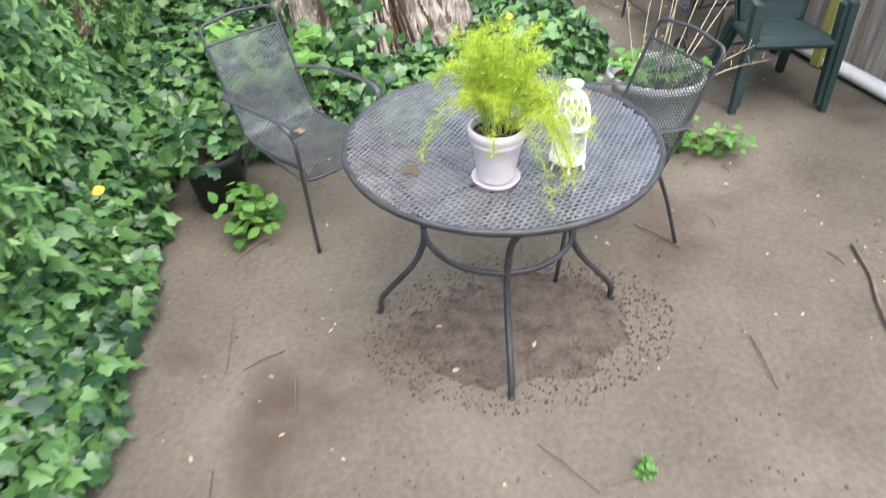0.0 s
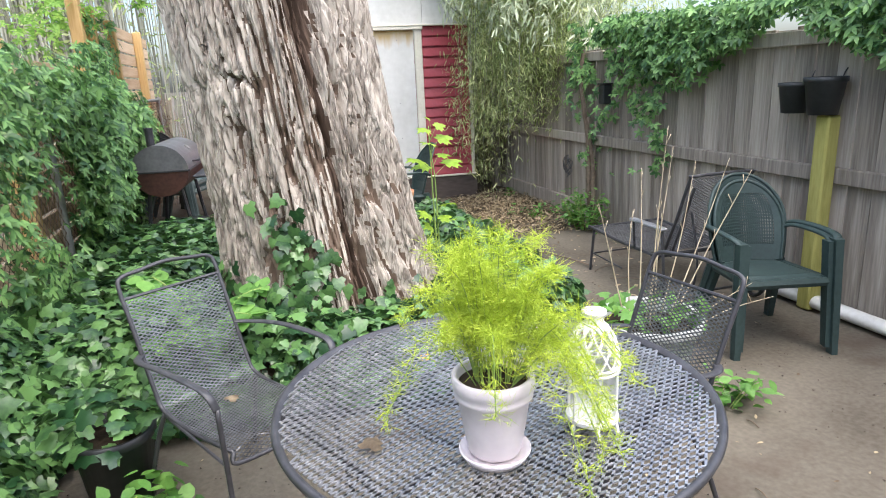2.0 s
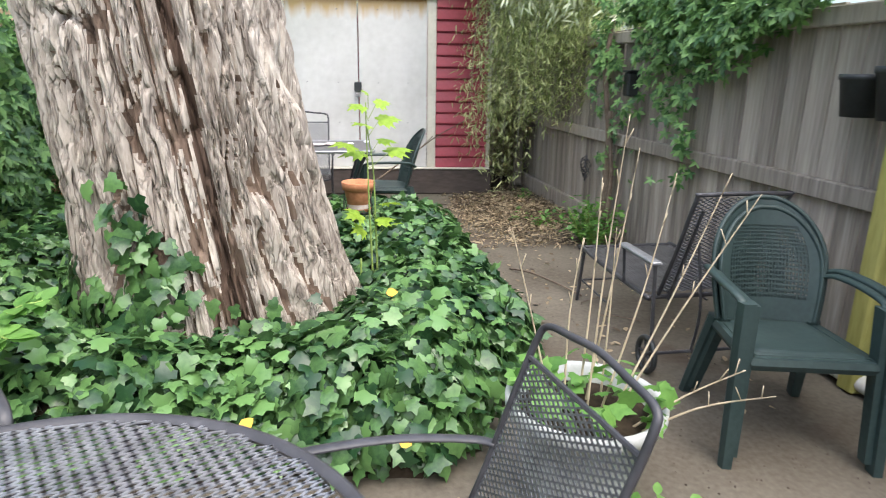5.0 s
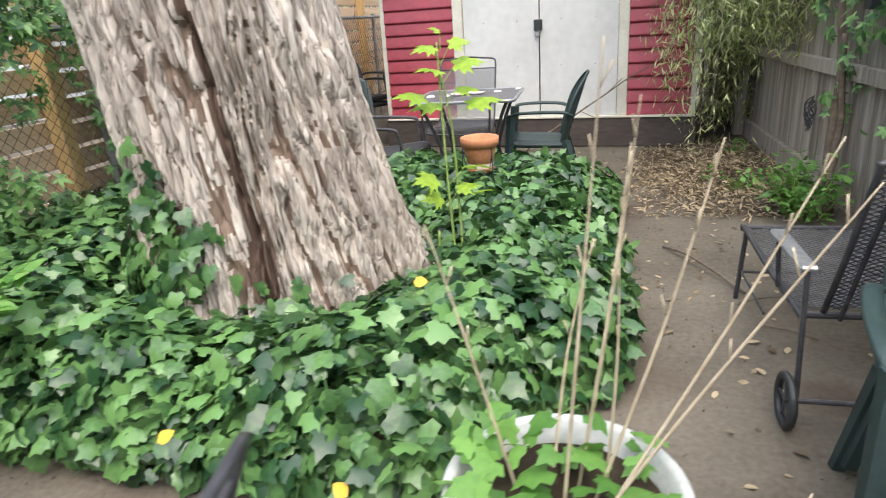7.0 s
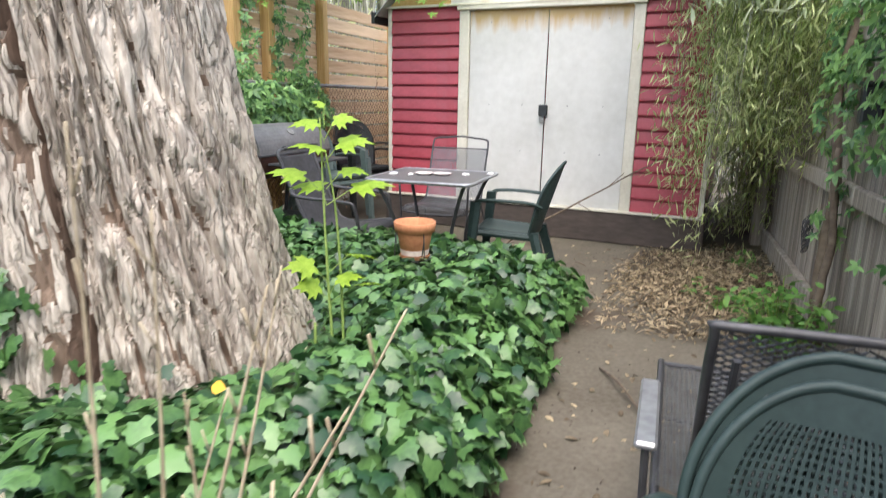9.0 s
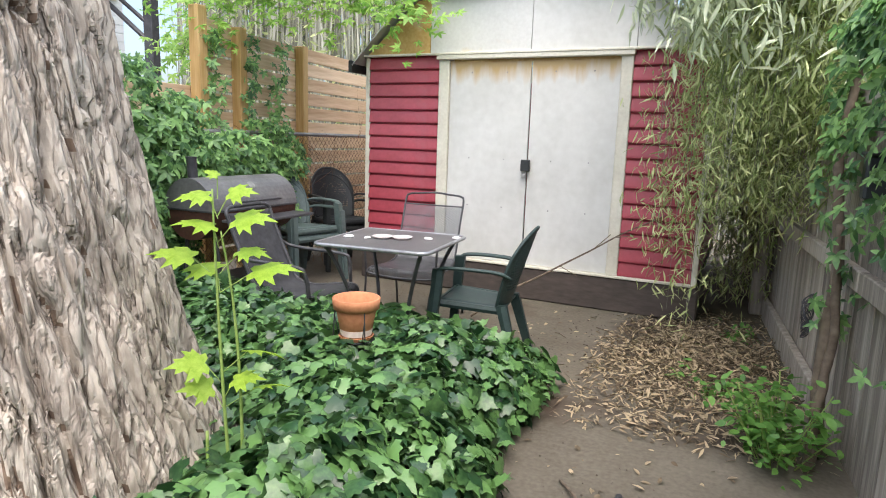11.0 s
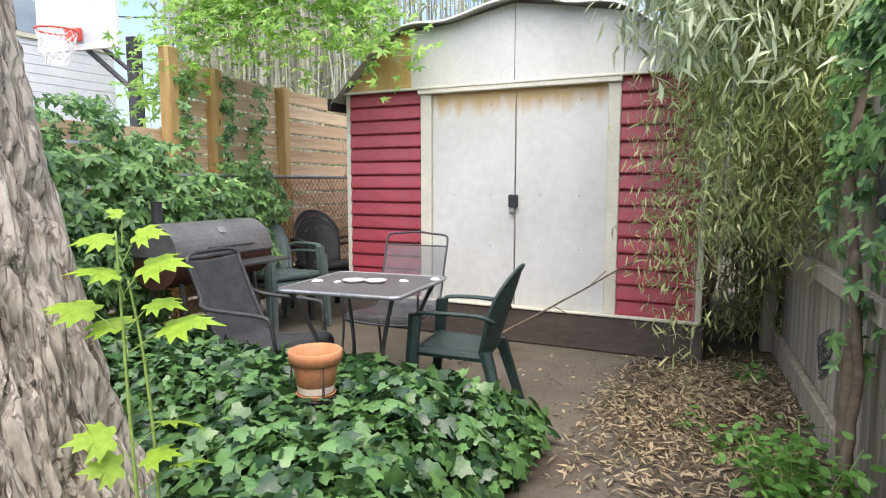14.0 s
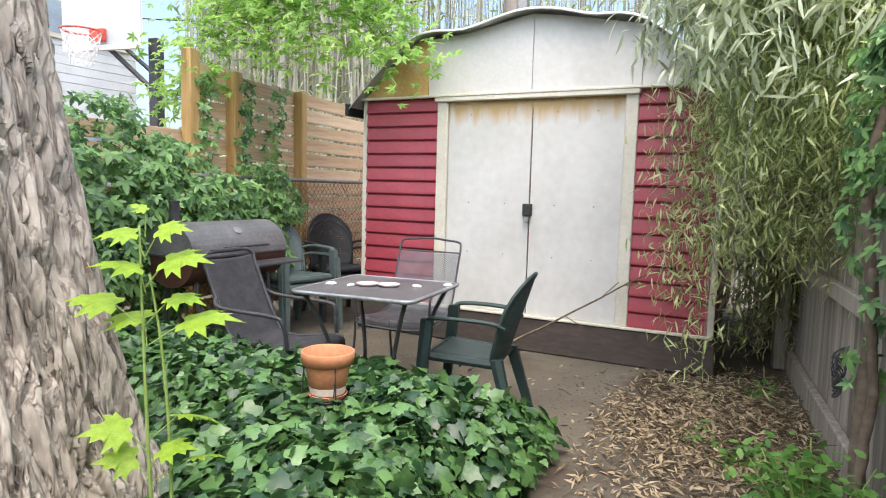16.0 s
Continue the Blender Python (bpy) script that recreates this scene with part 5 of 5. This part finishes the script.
# dead vines on the chain link by the shed
vv, vf = [], []
for k in range(520):
    y0, z0 = rng.uniform(-.9, 2.2), rng.uniform(.1, 1.3)
    a = Vector((CX + .02 + rng.uniform(-.01, .05), y0, z0))
    b = a + Vector((rng.normal(0, .02), rng.normal(0, .16), rng.normal(-.05, .16)))
    s = Vector((.3, rng.normal(), rng.normal())).normalized() * rng.uniform(.0015, .004)
    o = len(vv)
    vv += [tuple(a - s), tuple(a + s), tuple(b + s), tuple(b - s)]
    vf.append((o, o + 1, o + 2, o + 3))
tagged(raw("dead_vines", vv, vf, M_BROWN_VINE), "tangle of dead brown vines on the chain link", "vine", kind="stuff")

# thick creeper stems against the right fence
for pts, r in (([(2.03, -1.95, 0), (2.0, -1.9, .35), (2.02, -1.82, .8), (1.98, -1.74, 1.3), (2.02, -1.7, 1.7)], .032), ([(1.98, -2.12, 0), (1.99, -2.02, .22), (2.03, -1.92, .55), (2.0, -1.86, 1.0)], .024)):
    l = smooth_line(pts, 6)
    tagged(link_bm("vine_stem", tube_bm([p + Vector((.012 * nz(i * .6, r * 99), .012 * nz(i * .6, 4), 0)) for i, p in enumerate(l)], [r * (1 - .02 * i) for i in range(len(l))], 10), M_TWIG, smooth=True), "gnarled brown creeper stem rooted by the fence", "vine")

# coil of wire on the fence
coil = thing("wire_coil", "tangled coil of dark wire hung on the fence", "wire", pose(1.985, -1.47, .50))
for k in range(7):
    a, b = rng.uniform(.05, .10), rng.uniform(.06, .12)
    ph = rng.uniform(0, 6)
    part("loop", tube_bm([(.02 * math.sin(i * .7 + ph) - .02, a * math.cos(i * math.tau / 24 + ph), b * math.sin(i * math.tau / 24)) for i in range(24)], .003, 5, closed=True), M_IRON, coil)

# ---- young maple shoots in the ivy ----
sap = thing("maple_sapling", "young maple shoot with bright yellow-green lobed leaves", "sapling", pose(.20, -3.55, 0))
RIGHT = Vector((.894, .448, 0))


def sap_at(px, pz, back=0.0):
    return RIGHT * px + Vector((-.448, .894, 0)) * back + Vector((0, 0, pz))


for pts in ([(.02, .05, 0), (.0, .5, .0), (-.01, .85, 0), (-.015, 1.13, 0)], [(.05, .1, .02), (.045, .5, .03), (.03, .80, .02), (.0, 1.0, .02)], [(-.06, .1, .0), (-.055, .35, 0)]):
    l = smooth_line([sap_at(*q) for q in pts], 6)
    part("stem", tube_bm(l, [.0065 * (1 - .03 * i) for i in range(len(l))], 6), M_GREEN_STEM, sap, smooth=True)
SPOTS = [(-.05, 1.09, .13), (.07, 1.10, .11), (.10, 1.02, .16), (-.02, 1.00, .15), (-.15, .90, .17), (-.03, .86, .17), (.19, .86, .19), (.11, .92, .13), (-.10, .56, .15), (-.07, .48, .13), (.14, .60, .15), (.07, .51, .13), (.19, .48, .13), (.0, 1.15, .06)]
P = [sap_at(x * .55, z + .02, .04 * nz(x * 20, z * 9)) for x, z, s in SPOTS]
N = [np.array((.2, -.32, 1.0)) + rng.normal(0, .28, 3) for _ in SPOTS]
T = [np.array(RIGHT) * (1 if x > 0 else -1) + (0, 0, -.35) + rng.normal(0, .2, 3) for x, z, s in SPOTS]
single_leaves(MAPLE_SHAPE, P, N, T, [s * .82 for x, z, s in SPOTS], M_MAPLE, sap)
for p, (x, z, s) in zip(P, SPOTS):
    part("leaf_stalk", tube_bm([sap_at(.0, z - .05), p], .0018, 4), M_GREEN_STEM, sap)

# pale broad-leaved shoot at the foot of the tree, yellow leaves in the ivy
shoot = thing("weed", "pale green broad-leaved shoots above the ivy by the trunk", "plant", pose(-1.05, -4.75, .28))
P, N, T, S = [], [], [], []
for k in range(9):
    a = rng.uniform(0, math.tau)
    tip = Vector((.26 * math.cos(a), .18 * math.sin(a), rng.uniform(.12, .42)))
    l = smooth_line([(0, 0, -.1), tip * .5 + Vector((0, 0, .08)), tip], 6)
    part("stem", tube_bm(l, .003, 5), M_GREEN_STEM, shoot)
    for i in range(3, len(l)):
        for s in (-1, 1):
            P.append(l[i])
            d = np.array((math.cos(a + s * 1.2), math.sin(a + s * 1.2), -.1))
            T.append(d)
            N.append(np.array((0, -.2, 1)) + rng.normal(0, .25, 3))
            S.append(rng.uniform(.06, .10))
leaves("foliage", OVAL_SHAPE, P, N, T, S, M_WEED, shoot, 1.25)
for x, y, z in ((-.15, -5.0, .25), (.36, -4.97, .16), (.28, -4.24, .40), (-1.55, -5.8, .45)):
    tagged(leaves("fallen_leaf", OVAL_SHAPE, [(x, y, z)], [np.array((0, -.7, .6)) + rng.normal(0, .2, 3)], [rng.normal(0, 1, 3)], [.05], M_YELLOW_LEAF, None, 1.5), "single bright yellow fallen leaf lying on the ivy", "leaf", "yellow leaves")


def weed_clump(name, label, x, y, rx, h, count, size, mat, shape=OVAL_SHAPE, wide=1.1):
    ob = thing(name, label, "plant", pose(x, y, 0))
    P, N, T, S = [], [], [], []
    stems_ = bmesh.new()
    for k in range(max(5, count // 22)):
        a, r = rng.uniform(0, math.tau), rx * math.sqrt(rng.uniform())
        tip = Vector((r * math.cos(a), r * math.sin(a), h * rng.uniform(.45, 1)))
        l = smooth_line([(tip.x * .3, tip.y * .3, -.02), (tip.x * .7, tip.y * .7, tip.z * .6), tip], 5)
        tube(stems_, l, .003, 4)
        for _ in range(22):
            i = int(rng.uniform(3, len(l) - 1))
            P.append(np.array(l[i]) + rng.normal(0, min(.045, rx * .4), 3))
            N.append(np.array((0, 0, 1)) + rng.normal(0, .4, 3))
            T.append(rng.normal(0, 1, 3) * (1, 1, .3) + (0, 0, -.2))
            S.append(rng.uniform(*size))
    part("stem_tangle", stems_, M_GREEN_STEM, ob)["kind"] = "stuff"
    leaves("foliage", shape, P, N, T, S, mat, ob, wide)["kind"] = "stuff"
    return ob


weed_clump("bush", "leafy light green weeds growing at the foot of the fence", 1.86, -2.12, .24, .34, 560, (.032, .062), M_WEED)
weed_clump("weed", "small green weeds among dry bamboo leaves", 1.55, -1.55, .28, .10, 60, (.03, .06), M_WEED)
weed_clump("weed", "small green weeds among dry bamboo leaves", 1.66, -.35, .18, .09, 40, (.03, .05), M_WEED)
weed_clump("weed", "low weeds sprouting beside the planter", 1.08, -5.30, .14, .14, 50, (.04, .07), M_WEED)
weed_clump("weed", "ivy runner creeping out beside the patio chair", -1.12, -5.48, .13, .18, 24, (.05, .08), M_WEED, OVAL_SHAPE, 1.3)
weed_clump("weed", "small weed sprouting from the bare earth", .12, -6.95, .02, .03, 22, (.014, .024), M_WEED)

# ---- overhanging leafy bough ----
bough = thing("overhanging_branch", "light green leafy branch hanging over the cedar fence", "branch", pose(0, 0, 0))
P, N, T, S = [], [], [], []
for tip in ((-.85, -.5, 2.18), (-1.15, -.45, 2.42), (-1.6, -.6, 2.30), (-2.0, -.7, 2.36), (-2.5, -1.0, 2.12), (-2.75, -1.0, 1.9), (-1.45, -.6, 2.8), (-2.1, -.55, 2.8), (-1.0, -.4, 2.7), (-2.3, -.7, 2.6), (-1.8, -.3, 3.1)):
    tip = Vector(tip)
    l = smooth_line([(-3.0, .3, 3.8), tip.lerp(Vector((-3.0, .3, 3.8)), .5) + Vector((0, 0, .18)), tip], 9)
    part("twig", tube_bm(l, [.011 * (1 - .045 * i) for i in range(len(l))], 6), M_TWIG, bough)
    for _ in range(400):
        i = int(rng.uniform(5, len(l)))
        P.append(np.array(l[i]) + rng.normal(0, .16, 3) * (1, 1, .8))
        N.append(np.array((.2, -.6, .8)) + rng.normal(0, .35, 3))
        T.append(rng.normal(0, 1, 3) * (1, 1, .4) + (.3, -.1, -.35))
        S.append(rng.uniform(.05, .095))
leaves("foliage", fan_shape(5, 190, OVAL_SHAPE, .6), P, N, T, S, M_OVERHANG, bough)["kind"] = "stuff"

# ---- litter on the ground ----
P, N, T, S = [], [], [], []
while len(P) < 8800:
    x, y = rng.normal(1.45, .32), rng.normal(-1.0, .62)
    if y > .4 or y < -2.2 or x > right_x(y) - .06 or x < .86 + .12 * nz(y * 3, 5) or (y > -.05 and x < 1.42):
        continue
    hgt = .055 * math.exp(-((x - 1.5) / .35) ** 2 - ((y + .9) / .7) ** 2)
    P.append((x, y, ground_z(x, y) + rng.uniform(.002, .03) + hgt))
    N.append(np.array((0, 0, 1)) + rng.normal(0, .45, 3))
    T.append(rng.normal(0, 1, 3) * (1, 1, .25))
    S.append(rng.uniform(.03, .075))
tagged(leaves("leaf_litter", LANCE_SHAPE, P, N, T, S, M_LITTER, None, 1.3), "drift of dry straw-coloured bamboo leaves on the earth", "leaf litter", kind="stuff")
P, N, T, S = [], [], [], []
for k in range(620):
    if k < 360:
        x, y = rng.uniform(.2, 1.9), rng.uniform(-4.6, -.06)
    else:
        x, y = rng.uniform(-1.7, 1.8), rng.uniform(-8.2, -5.0)
    if ivy_top(x, y) > .02:
        continue
    P.append((x, y, ground_z(x, y) + .006))
    N.append(np.array((0, 0, 1)) + rng.normal(0, .22, 3))
    T.append(rng.normal(0, 1, 3) * (1, 1, .1))
    S.append(rng.uniform(.018, .055) if k < 360 else rng.uniform(.010, .030))
tagged(leaves("scattered_leaves", OVAL_SHAPE, P, N, T, S, M_LITTER, None, .9), "stray dry leaf scraps on the trodden earth", "leaf litter", kind="stuff")

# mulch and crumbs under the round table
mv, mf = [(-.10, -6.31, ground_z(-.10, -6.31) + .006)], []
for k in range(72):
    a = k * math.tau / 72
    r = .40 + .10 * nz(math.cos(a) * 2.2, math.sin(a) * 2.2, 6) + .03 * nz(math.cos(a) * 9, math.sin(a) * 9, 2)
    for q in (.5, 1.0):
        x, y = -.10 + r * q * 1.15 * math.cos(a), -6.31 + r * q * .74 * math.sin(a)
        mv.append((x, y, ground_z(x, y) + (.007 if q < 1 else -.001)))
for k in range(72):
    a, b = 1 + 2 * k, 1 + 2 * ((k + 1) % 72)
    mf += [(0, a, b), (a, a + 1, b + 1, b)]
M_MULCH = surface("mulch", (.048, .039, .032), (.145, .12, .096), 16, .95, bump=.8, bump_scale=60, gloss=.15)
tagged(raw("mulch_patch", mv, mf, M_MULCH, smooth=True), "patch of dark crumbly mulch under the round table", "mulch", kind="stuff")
cv, cf = [], []


def crumb(x, y, s):
    o = len(cv)
    z = ground_z(x, y) + .003
    a = rng.uniform(0, math.tau)
    for k in range(3):
        cv.append((x + s * math.cos(a + k * 2.1) * rng.uniform(.5, 1.2), y + s * math.sin(a + k * 2.1) * rng.uniform(.5, 1.2), z))
    cv.append((x, y, z + s * .8))
    cf.extend([(o, o + 1, o + 3), (o + 1, o + 2, o + 3), (o + 2, o, o + 3)])


for k in range(5600):
    if k < 1900:
        a, r = rng.uniform(0, math.tau), .52 * math.sqrt(rng.uniform())
        crumb(-.10 + r * 1.1 * math.cos(a), -6.31 + r * .75 * math.sin(a), rng.uniform(.003, .009))
    else:
        x, y = rng.uniform(-1.8, 2.0), rng.uniform(-8.4, -.1)
        if ivy_top(x, y) < .02 and nz(x * 1.5, y * 1.5, 12) > -.1:
            crumb(x, y, rng.uniform(.002, .008))
tagged(raw("earth_crumbs", cv, cf, M_MULCH), "dark crumbs of soil and bark strewn over the earth", "soil", kind="stuff")
for k in range(34):
    x, y = (rng.uniform(.3, 1.8), rng.uniform(-4.4, -.5)) if k < 16 else (rng.uniform(-1.5, 1.7), rng.uniform(-7.4, -5.2))
    if ivy_top(x, y) > .02:
        continue
    a, ln = rng.uniform(0, math.tau), rng.uniform(.06, .28)
    d = Vector((math.cos(a), math.sin(a), 0)) * ln
    p = Vector((x, y, ground_z(x, y) + .006))
    tagged(link_bm("twig", tube_bm(smooth_line([p, p + d * .5 + Vector((.02 * nz(k, 1), .02 * nz(k, 2), .008)), p + d], 4), .0028, 5), M_TWIG), "thin broken brown twig on the bare earth", "twig", "twigs on the earth")
tagged(link_bm("stick", tube_bm(smooth_line([(1.17, -6.56, .01), (1.22, -6.42, .016), (1.29, -6.28, .012), (1.34, -6.10, .01)], 5), .007, 6), M_TWIG, smooth=True), "crooked dark stick lying on the bare earth", "stick")
tagged(link_bm("stick", tube_bm(smooth_line([(1.10, -2.72, .01), (1.20, -2.86, .03), (1.32, -3.08, .03), (1.43, -3.26, .01)], 5), .006, 6), M_TWIG, smooth=True), "long brown stick lying on the trodden earth", "stick")

# dead branch propped against the shed
br = thing("dead_branch", "thin dead branch propped from the earth against the shed door", "branch", pose(0, 0, 0))
l = smooth_line([(-.10, -.82, .02), (.12, -.6, .20), (.28, -.42, .29), (.44, -.27, .39), (.62, -.15, .50), (.80, -.075, .62), (.98, -.07, .72), (1.12, -.09, .80)], 5)
part("stem", tube_bm(l, [.0095 * (1 - .018 * i) for i in range(len(l))], 6), M_TWIG, br, smooth=True)
for i, d in ((14, (.14, -.02, -.06)), (20, (.13, -.03, .13)), (24, (.10, -.02, .02))):
    part("twig", tube_bm([l[i], l[i] + Vector(d)], .0035, 5), M_TWIG, br)

# white pipe along the foot of the fence
tagged(link_bm("pipe", tube_bm([(right_x(q) - .085, q, .05) for q in (-4.05, -4.7, -5.5, -6.6)], .048, 14, flat=.8), M_PIPE, smooth=True), "dirty white plastic pipe lying along the fence foot", "pipe")

# pots on the mossy post, small box on the fence
for dy, s in ((0.0, 1.0), (.22, .85)):
    hp = thing("hanging_pot", "black plastic pot hung high on the weathered fence", "flower pot", pose(right_x(-4.42) - .13, -4.42 + dy, 1.125), "black pots on the fence")
    part("pot", lathe([(.02, 0), (.075 * s, 0), (.10 * s, .17 * s), (.108 * s, .175 * s), (.108 * s, .20 * s), (.098 * s, .20 * s), (.07 * s, .02), (.02, .02)], 24), M_BLACK_PLASTIC, hp, smooth=True)
    part("hook", tube_bm(smooth_line([(.10 * s, 0, .18 * s), (.13, 0, .24), (.16, 0, .2)], 4), .004, 5), M_IRON, hp)
fb = thing("fence_box", "small black box fixed to the weathered fence", "box", pose(right_x(-2.05) - .05, -2.05, 1.12))
part("case", box_bm(-.04, -.05, 0, .045, .05, .17, bevel=.01), M_BLACK_PLASTIC, fb)
part("lid", box_bm(-.05, -.058, .17, .05, .058, .185, bevel=.004), M_BLACK_PLASTIC, fb)

# things on the square table
for x, y, s in ((-.41, -1.95, .022), (-.30, -1.92, .018), (.0, -1.75, .02), (.12, -1.62, .02)):
    sh = bmesh.new()
    bmesh.ops.create_icosphere(sh, subdivisions=2, radius=s)
    for v in sh.verts:
        v.co = Vector((v.co.x * 1.4, v.co.y * .9, max(-s * .3, v.co.z * .5))) * (1 + .4 * nz(v.co.x * 60, v.co.y * 60, s * 90))
    o = link_bm("shell", sh, M_LANTERN, smooth=True)
    o.matrix_basis = pose(x, y, .722 + s * .28, 0, 0, 40 * x * 9)
    tagged(o, "small white shell lying on the square table", "shell", "shells on the table")
for x, y in ((-.24, -1.86), (-.13, -1.82)):
    di = thing("dish", "shallow clear pinkish dish on the square table", "dish", pose(x, y, .723), "dishes on the table")
    part("bowl", lathe([(.01, 0), (.045, 0), (.062, .014), (.058, .014), (.042, .004), (.01, .004)], 24), M_PLASTIC_BAG, di, smooth=True)
for x, y, z, rz in ((-.46, -6.36, .723, 20), (-.88, -5.38, .375, 70), (.16, -5.98, .723, 120)):
    tagged(leaves("fallen_leaf", IVY_SHAPE, [(x, y, z + .006)], [(.1, 0, 1)], [(math.cos(rz), math.sin(rz), 0)], [.05], M_LITTER), "single curled dry leaf lying on the garden furniture", "leaf", "dry leaves on furniture")

# ---- beyond the fences ----
culms, cfac = [], []


def culm(x, y, h, r):
    o = len(culms)
    lx, ly = rng.normal(0, .25), rng.normal(0, .25)
    for z, k in ((0, 1), (h, .6)):
        for a in (0, 2.1, 4.2):
            culms.append((x + lx * z / h + r * k * math.cos(a), y + ly * z / h + r * k * math.sin(a), z))
    cfac.extend([(o, o + 1, o + 4, o + 3), (o + 1, o + 2, o + 5, o + 4), (o + 2, o, o + 3, o + 5)])


grove_p, grove_n, grove_t, grove_s = [], [], [], []
for k in range(1450):
    x, y = rng.uniform(-13, 6), rng.uniform(4.4, 9.5)
    if k % 3 == 0:
        x, y = rng.uniform(-12, -5.6), rng.uniform(3.2, 8)
    if k >= 1150:
        x, y = rng.uniform(-7.3, -3.4), rng.uniform(2.9, 4.6)
    if x < -7.4 and y < 4.6 - (x + 7.4) * .55:
        continue
    culm(x, y, rng.uniform(4.5, 7.5), rng.uniform(.007, .02))
    for _ in range(26):
        grove_p.append((x + rng.normal(0, .3), y + rng.normal(0, .3), rng.uniform(.8, 7.5) if rng.uniform() < .75 else rng.uniform(4.5, 8.5)))
        grove_n.append(rng.normal(0, 1, 3) + (0, -.3, .8))
        grove_t.append(rng.normal(0, .8, 3) + (0, 0, -.5))
        grove_s.append(rng.uniform(.09, .22))
grove = thing("bamboo_grove", "tall pale bamboo grove behind the shed and fence", "bamboo", kind="stuff")
raw("culm_mass", culms, cfac, M_CULM, grove)["kind"] = "stuff"
leaves("foliage", LANCE_SHAPE, grove_p, grove_n, grove_t, grove_s, M_BAMBOO, grove, 1.6)["kind"] = "stuff"

hoop = thing("basketball_hoop", "basketball hoop with clear backboard on a dark steel pole", "basketball hoop", pose(-5.50, .92, 0, 0, 0, 188))
part("pole", box_bm(-.07, -.19, 0, .07, -.05, 3.08, bevel=.01), M_IRON, hoop)
part("arm", tube_bm([(0, -.1, 2.40), (.55, .12, 2.95)], .035, 6), M_IRON, hoop)
part("arm", tube_bm([(0, -.1, 2.62), (.5, .12, 3.1)], .03, 6), M_IRON, hoop)
bb = part("backboard", box_bm(-.02, .14, 2.95, 1.25, .17, 3.85, bevel=.006), M_BOARD, hoop, "pale clear backboard")
for a in ((-.03, .13, 2.90, 1.26, .18, 2.97), (-.03, .13, 3.83, 1.26, .18, 3.87), (-.03, .13, 2.97, .0, .18, 3.83), (1.23, .13, 2.97, 1.26, .18, 3.83)):
    part("edge", box_bm(*a, bevel=.004), M_NET, bb)
rim_ = part("rim", tube_bm([(.62 + .23 * math.cos(i * math.tau / 32), .45 + .23 * math.sin(i * math.tau / 32), 3.08) for i in range(32)], .012, 6, closed=True), M_HOOP, hoop, "orange hoop")
part("bracket", box_bm(.50, .18, 3.0, .74, .24, 3.16, bevel=.01), M_HOOP, rim_)
for k in range(12):
    a, b = k * math.tau / 12, (k + 1) * math.tau / 12
    for q in range(4):
        r0, r1 = .23 - .025 * q, .23 - .025 * (q + 1)
        for u, v in ((a, b), (b, a)):
            part("net_cord", tube_bm([(.62 + r0 * math.cos(u), 0.45 + r0 * math.sin(u), 3.07 - .1 * q), (.62 + r1 * math.cos((u + v) / 2 + (v - u) * .5), 0.45 + r1 * math.sin((u + v) / 2 + (v - u) * .5), 2.97 - .1 * q)], .005, 4), M_NET, rim_)

house = thing("house", "pale neighbouring house with sash windows beyond the fence", "house", pose(-9.2, 0, 0))
part("wall", box_bm(-4, -4.0, 0, 0, 3.5, 6.4), M_HOUSE, house)
for k in range(40):
    part("clapboard", box_bm(0, -4.0, .15 * k + .2, .018, 3.5, .15 * k + .34, bevel=.004), M_HOUSE, house)
bm = bmesh.new()
for v in ((-4.3, -4.3, 6.4), (.35, -4.3, 6.4), (.35, 3.8, 6.4), (-4.3, 3.8, 6.4), (-2, -4.3, 8.2), (-2, 3.8, 8.2)):
    bm.verts.new(v)
bm.verts.ensure_lookup_table()
for f in ((0, 1, 4), (1, 2, 5, 4), (2, 3, 5), (3, 0, 4, 5), (3, 2, 1, 0)):
    bm.faces.new([bm.verts[i] for i in f])
part("roof", bm, M_PLINTH, house)
for y0, z0 in ((2.55, 3.6), (1.5, 3.6), (-1.2, 3.5), (2.35, .9), (-1.2, .9)):
    w_ = part("window", box_bm(.02, y0, z0, .06, y0 + .8, z0 + 1.35, bevel=.01), M_TRIM, house)
    for q in (0, 1):
        part("pane", box_bm(.055, y0 + .09, z0 + .09 + .62 * q, .065, y0 + .71, z0 + .62 + .62 * q), M_GLASS, w_)

pole_ob = thing("utility_pole", "weathered wooden utility pole rising behind the shed", "utility pole", pose(-1.9, 4.3, 0))
part("pole", tube_bm([(0, 0, 0), (.05, 0, 8.5)], .14, 14), M_POLE, pole_ob, smooth=True)
part("transformer_box", box_bm(.12, -.12, 3.7, .26, .05, 4.3, bevel=.02), M_GALV, pole_ob)
for z0, dz in ((5.6, .2), (4.2, -.1)):
    part("cable", tube_bm(smooth_line([(-8.5, -.6, z0 + .3), (-4, -.3, z0 - .15), (0, -.15, z0), (8, .2, z0 + dz)], 6), .012, 5), M_BLACK_PLASTIC, pole_ob)
# plain house wall that closes the yard behind
tagged(link_bm("wall_house", box_bm(-6, -12.3, 0, 6, -12.0, 4.5), M_HOUSE), "plain pale house wall closing the yard", "wall", kind="structure")
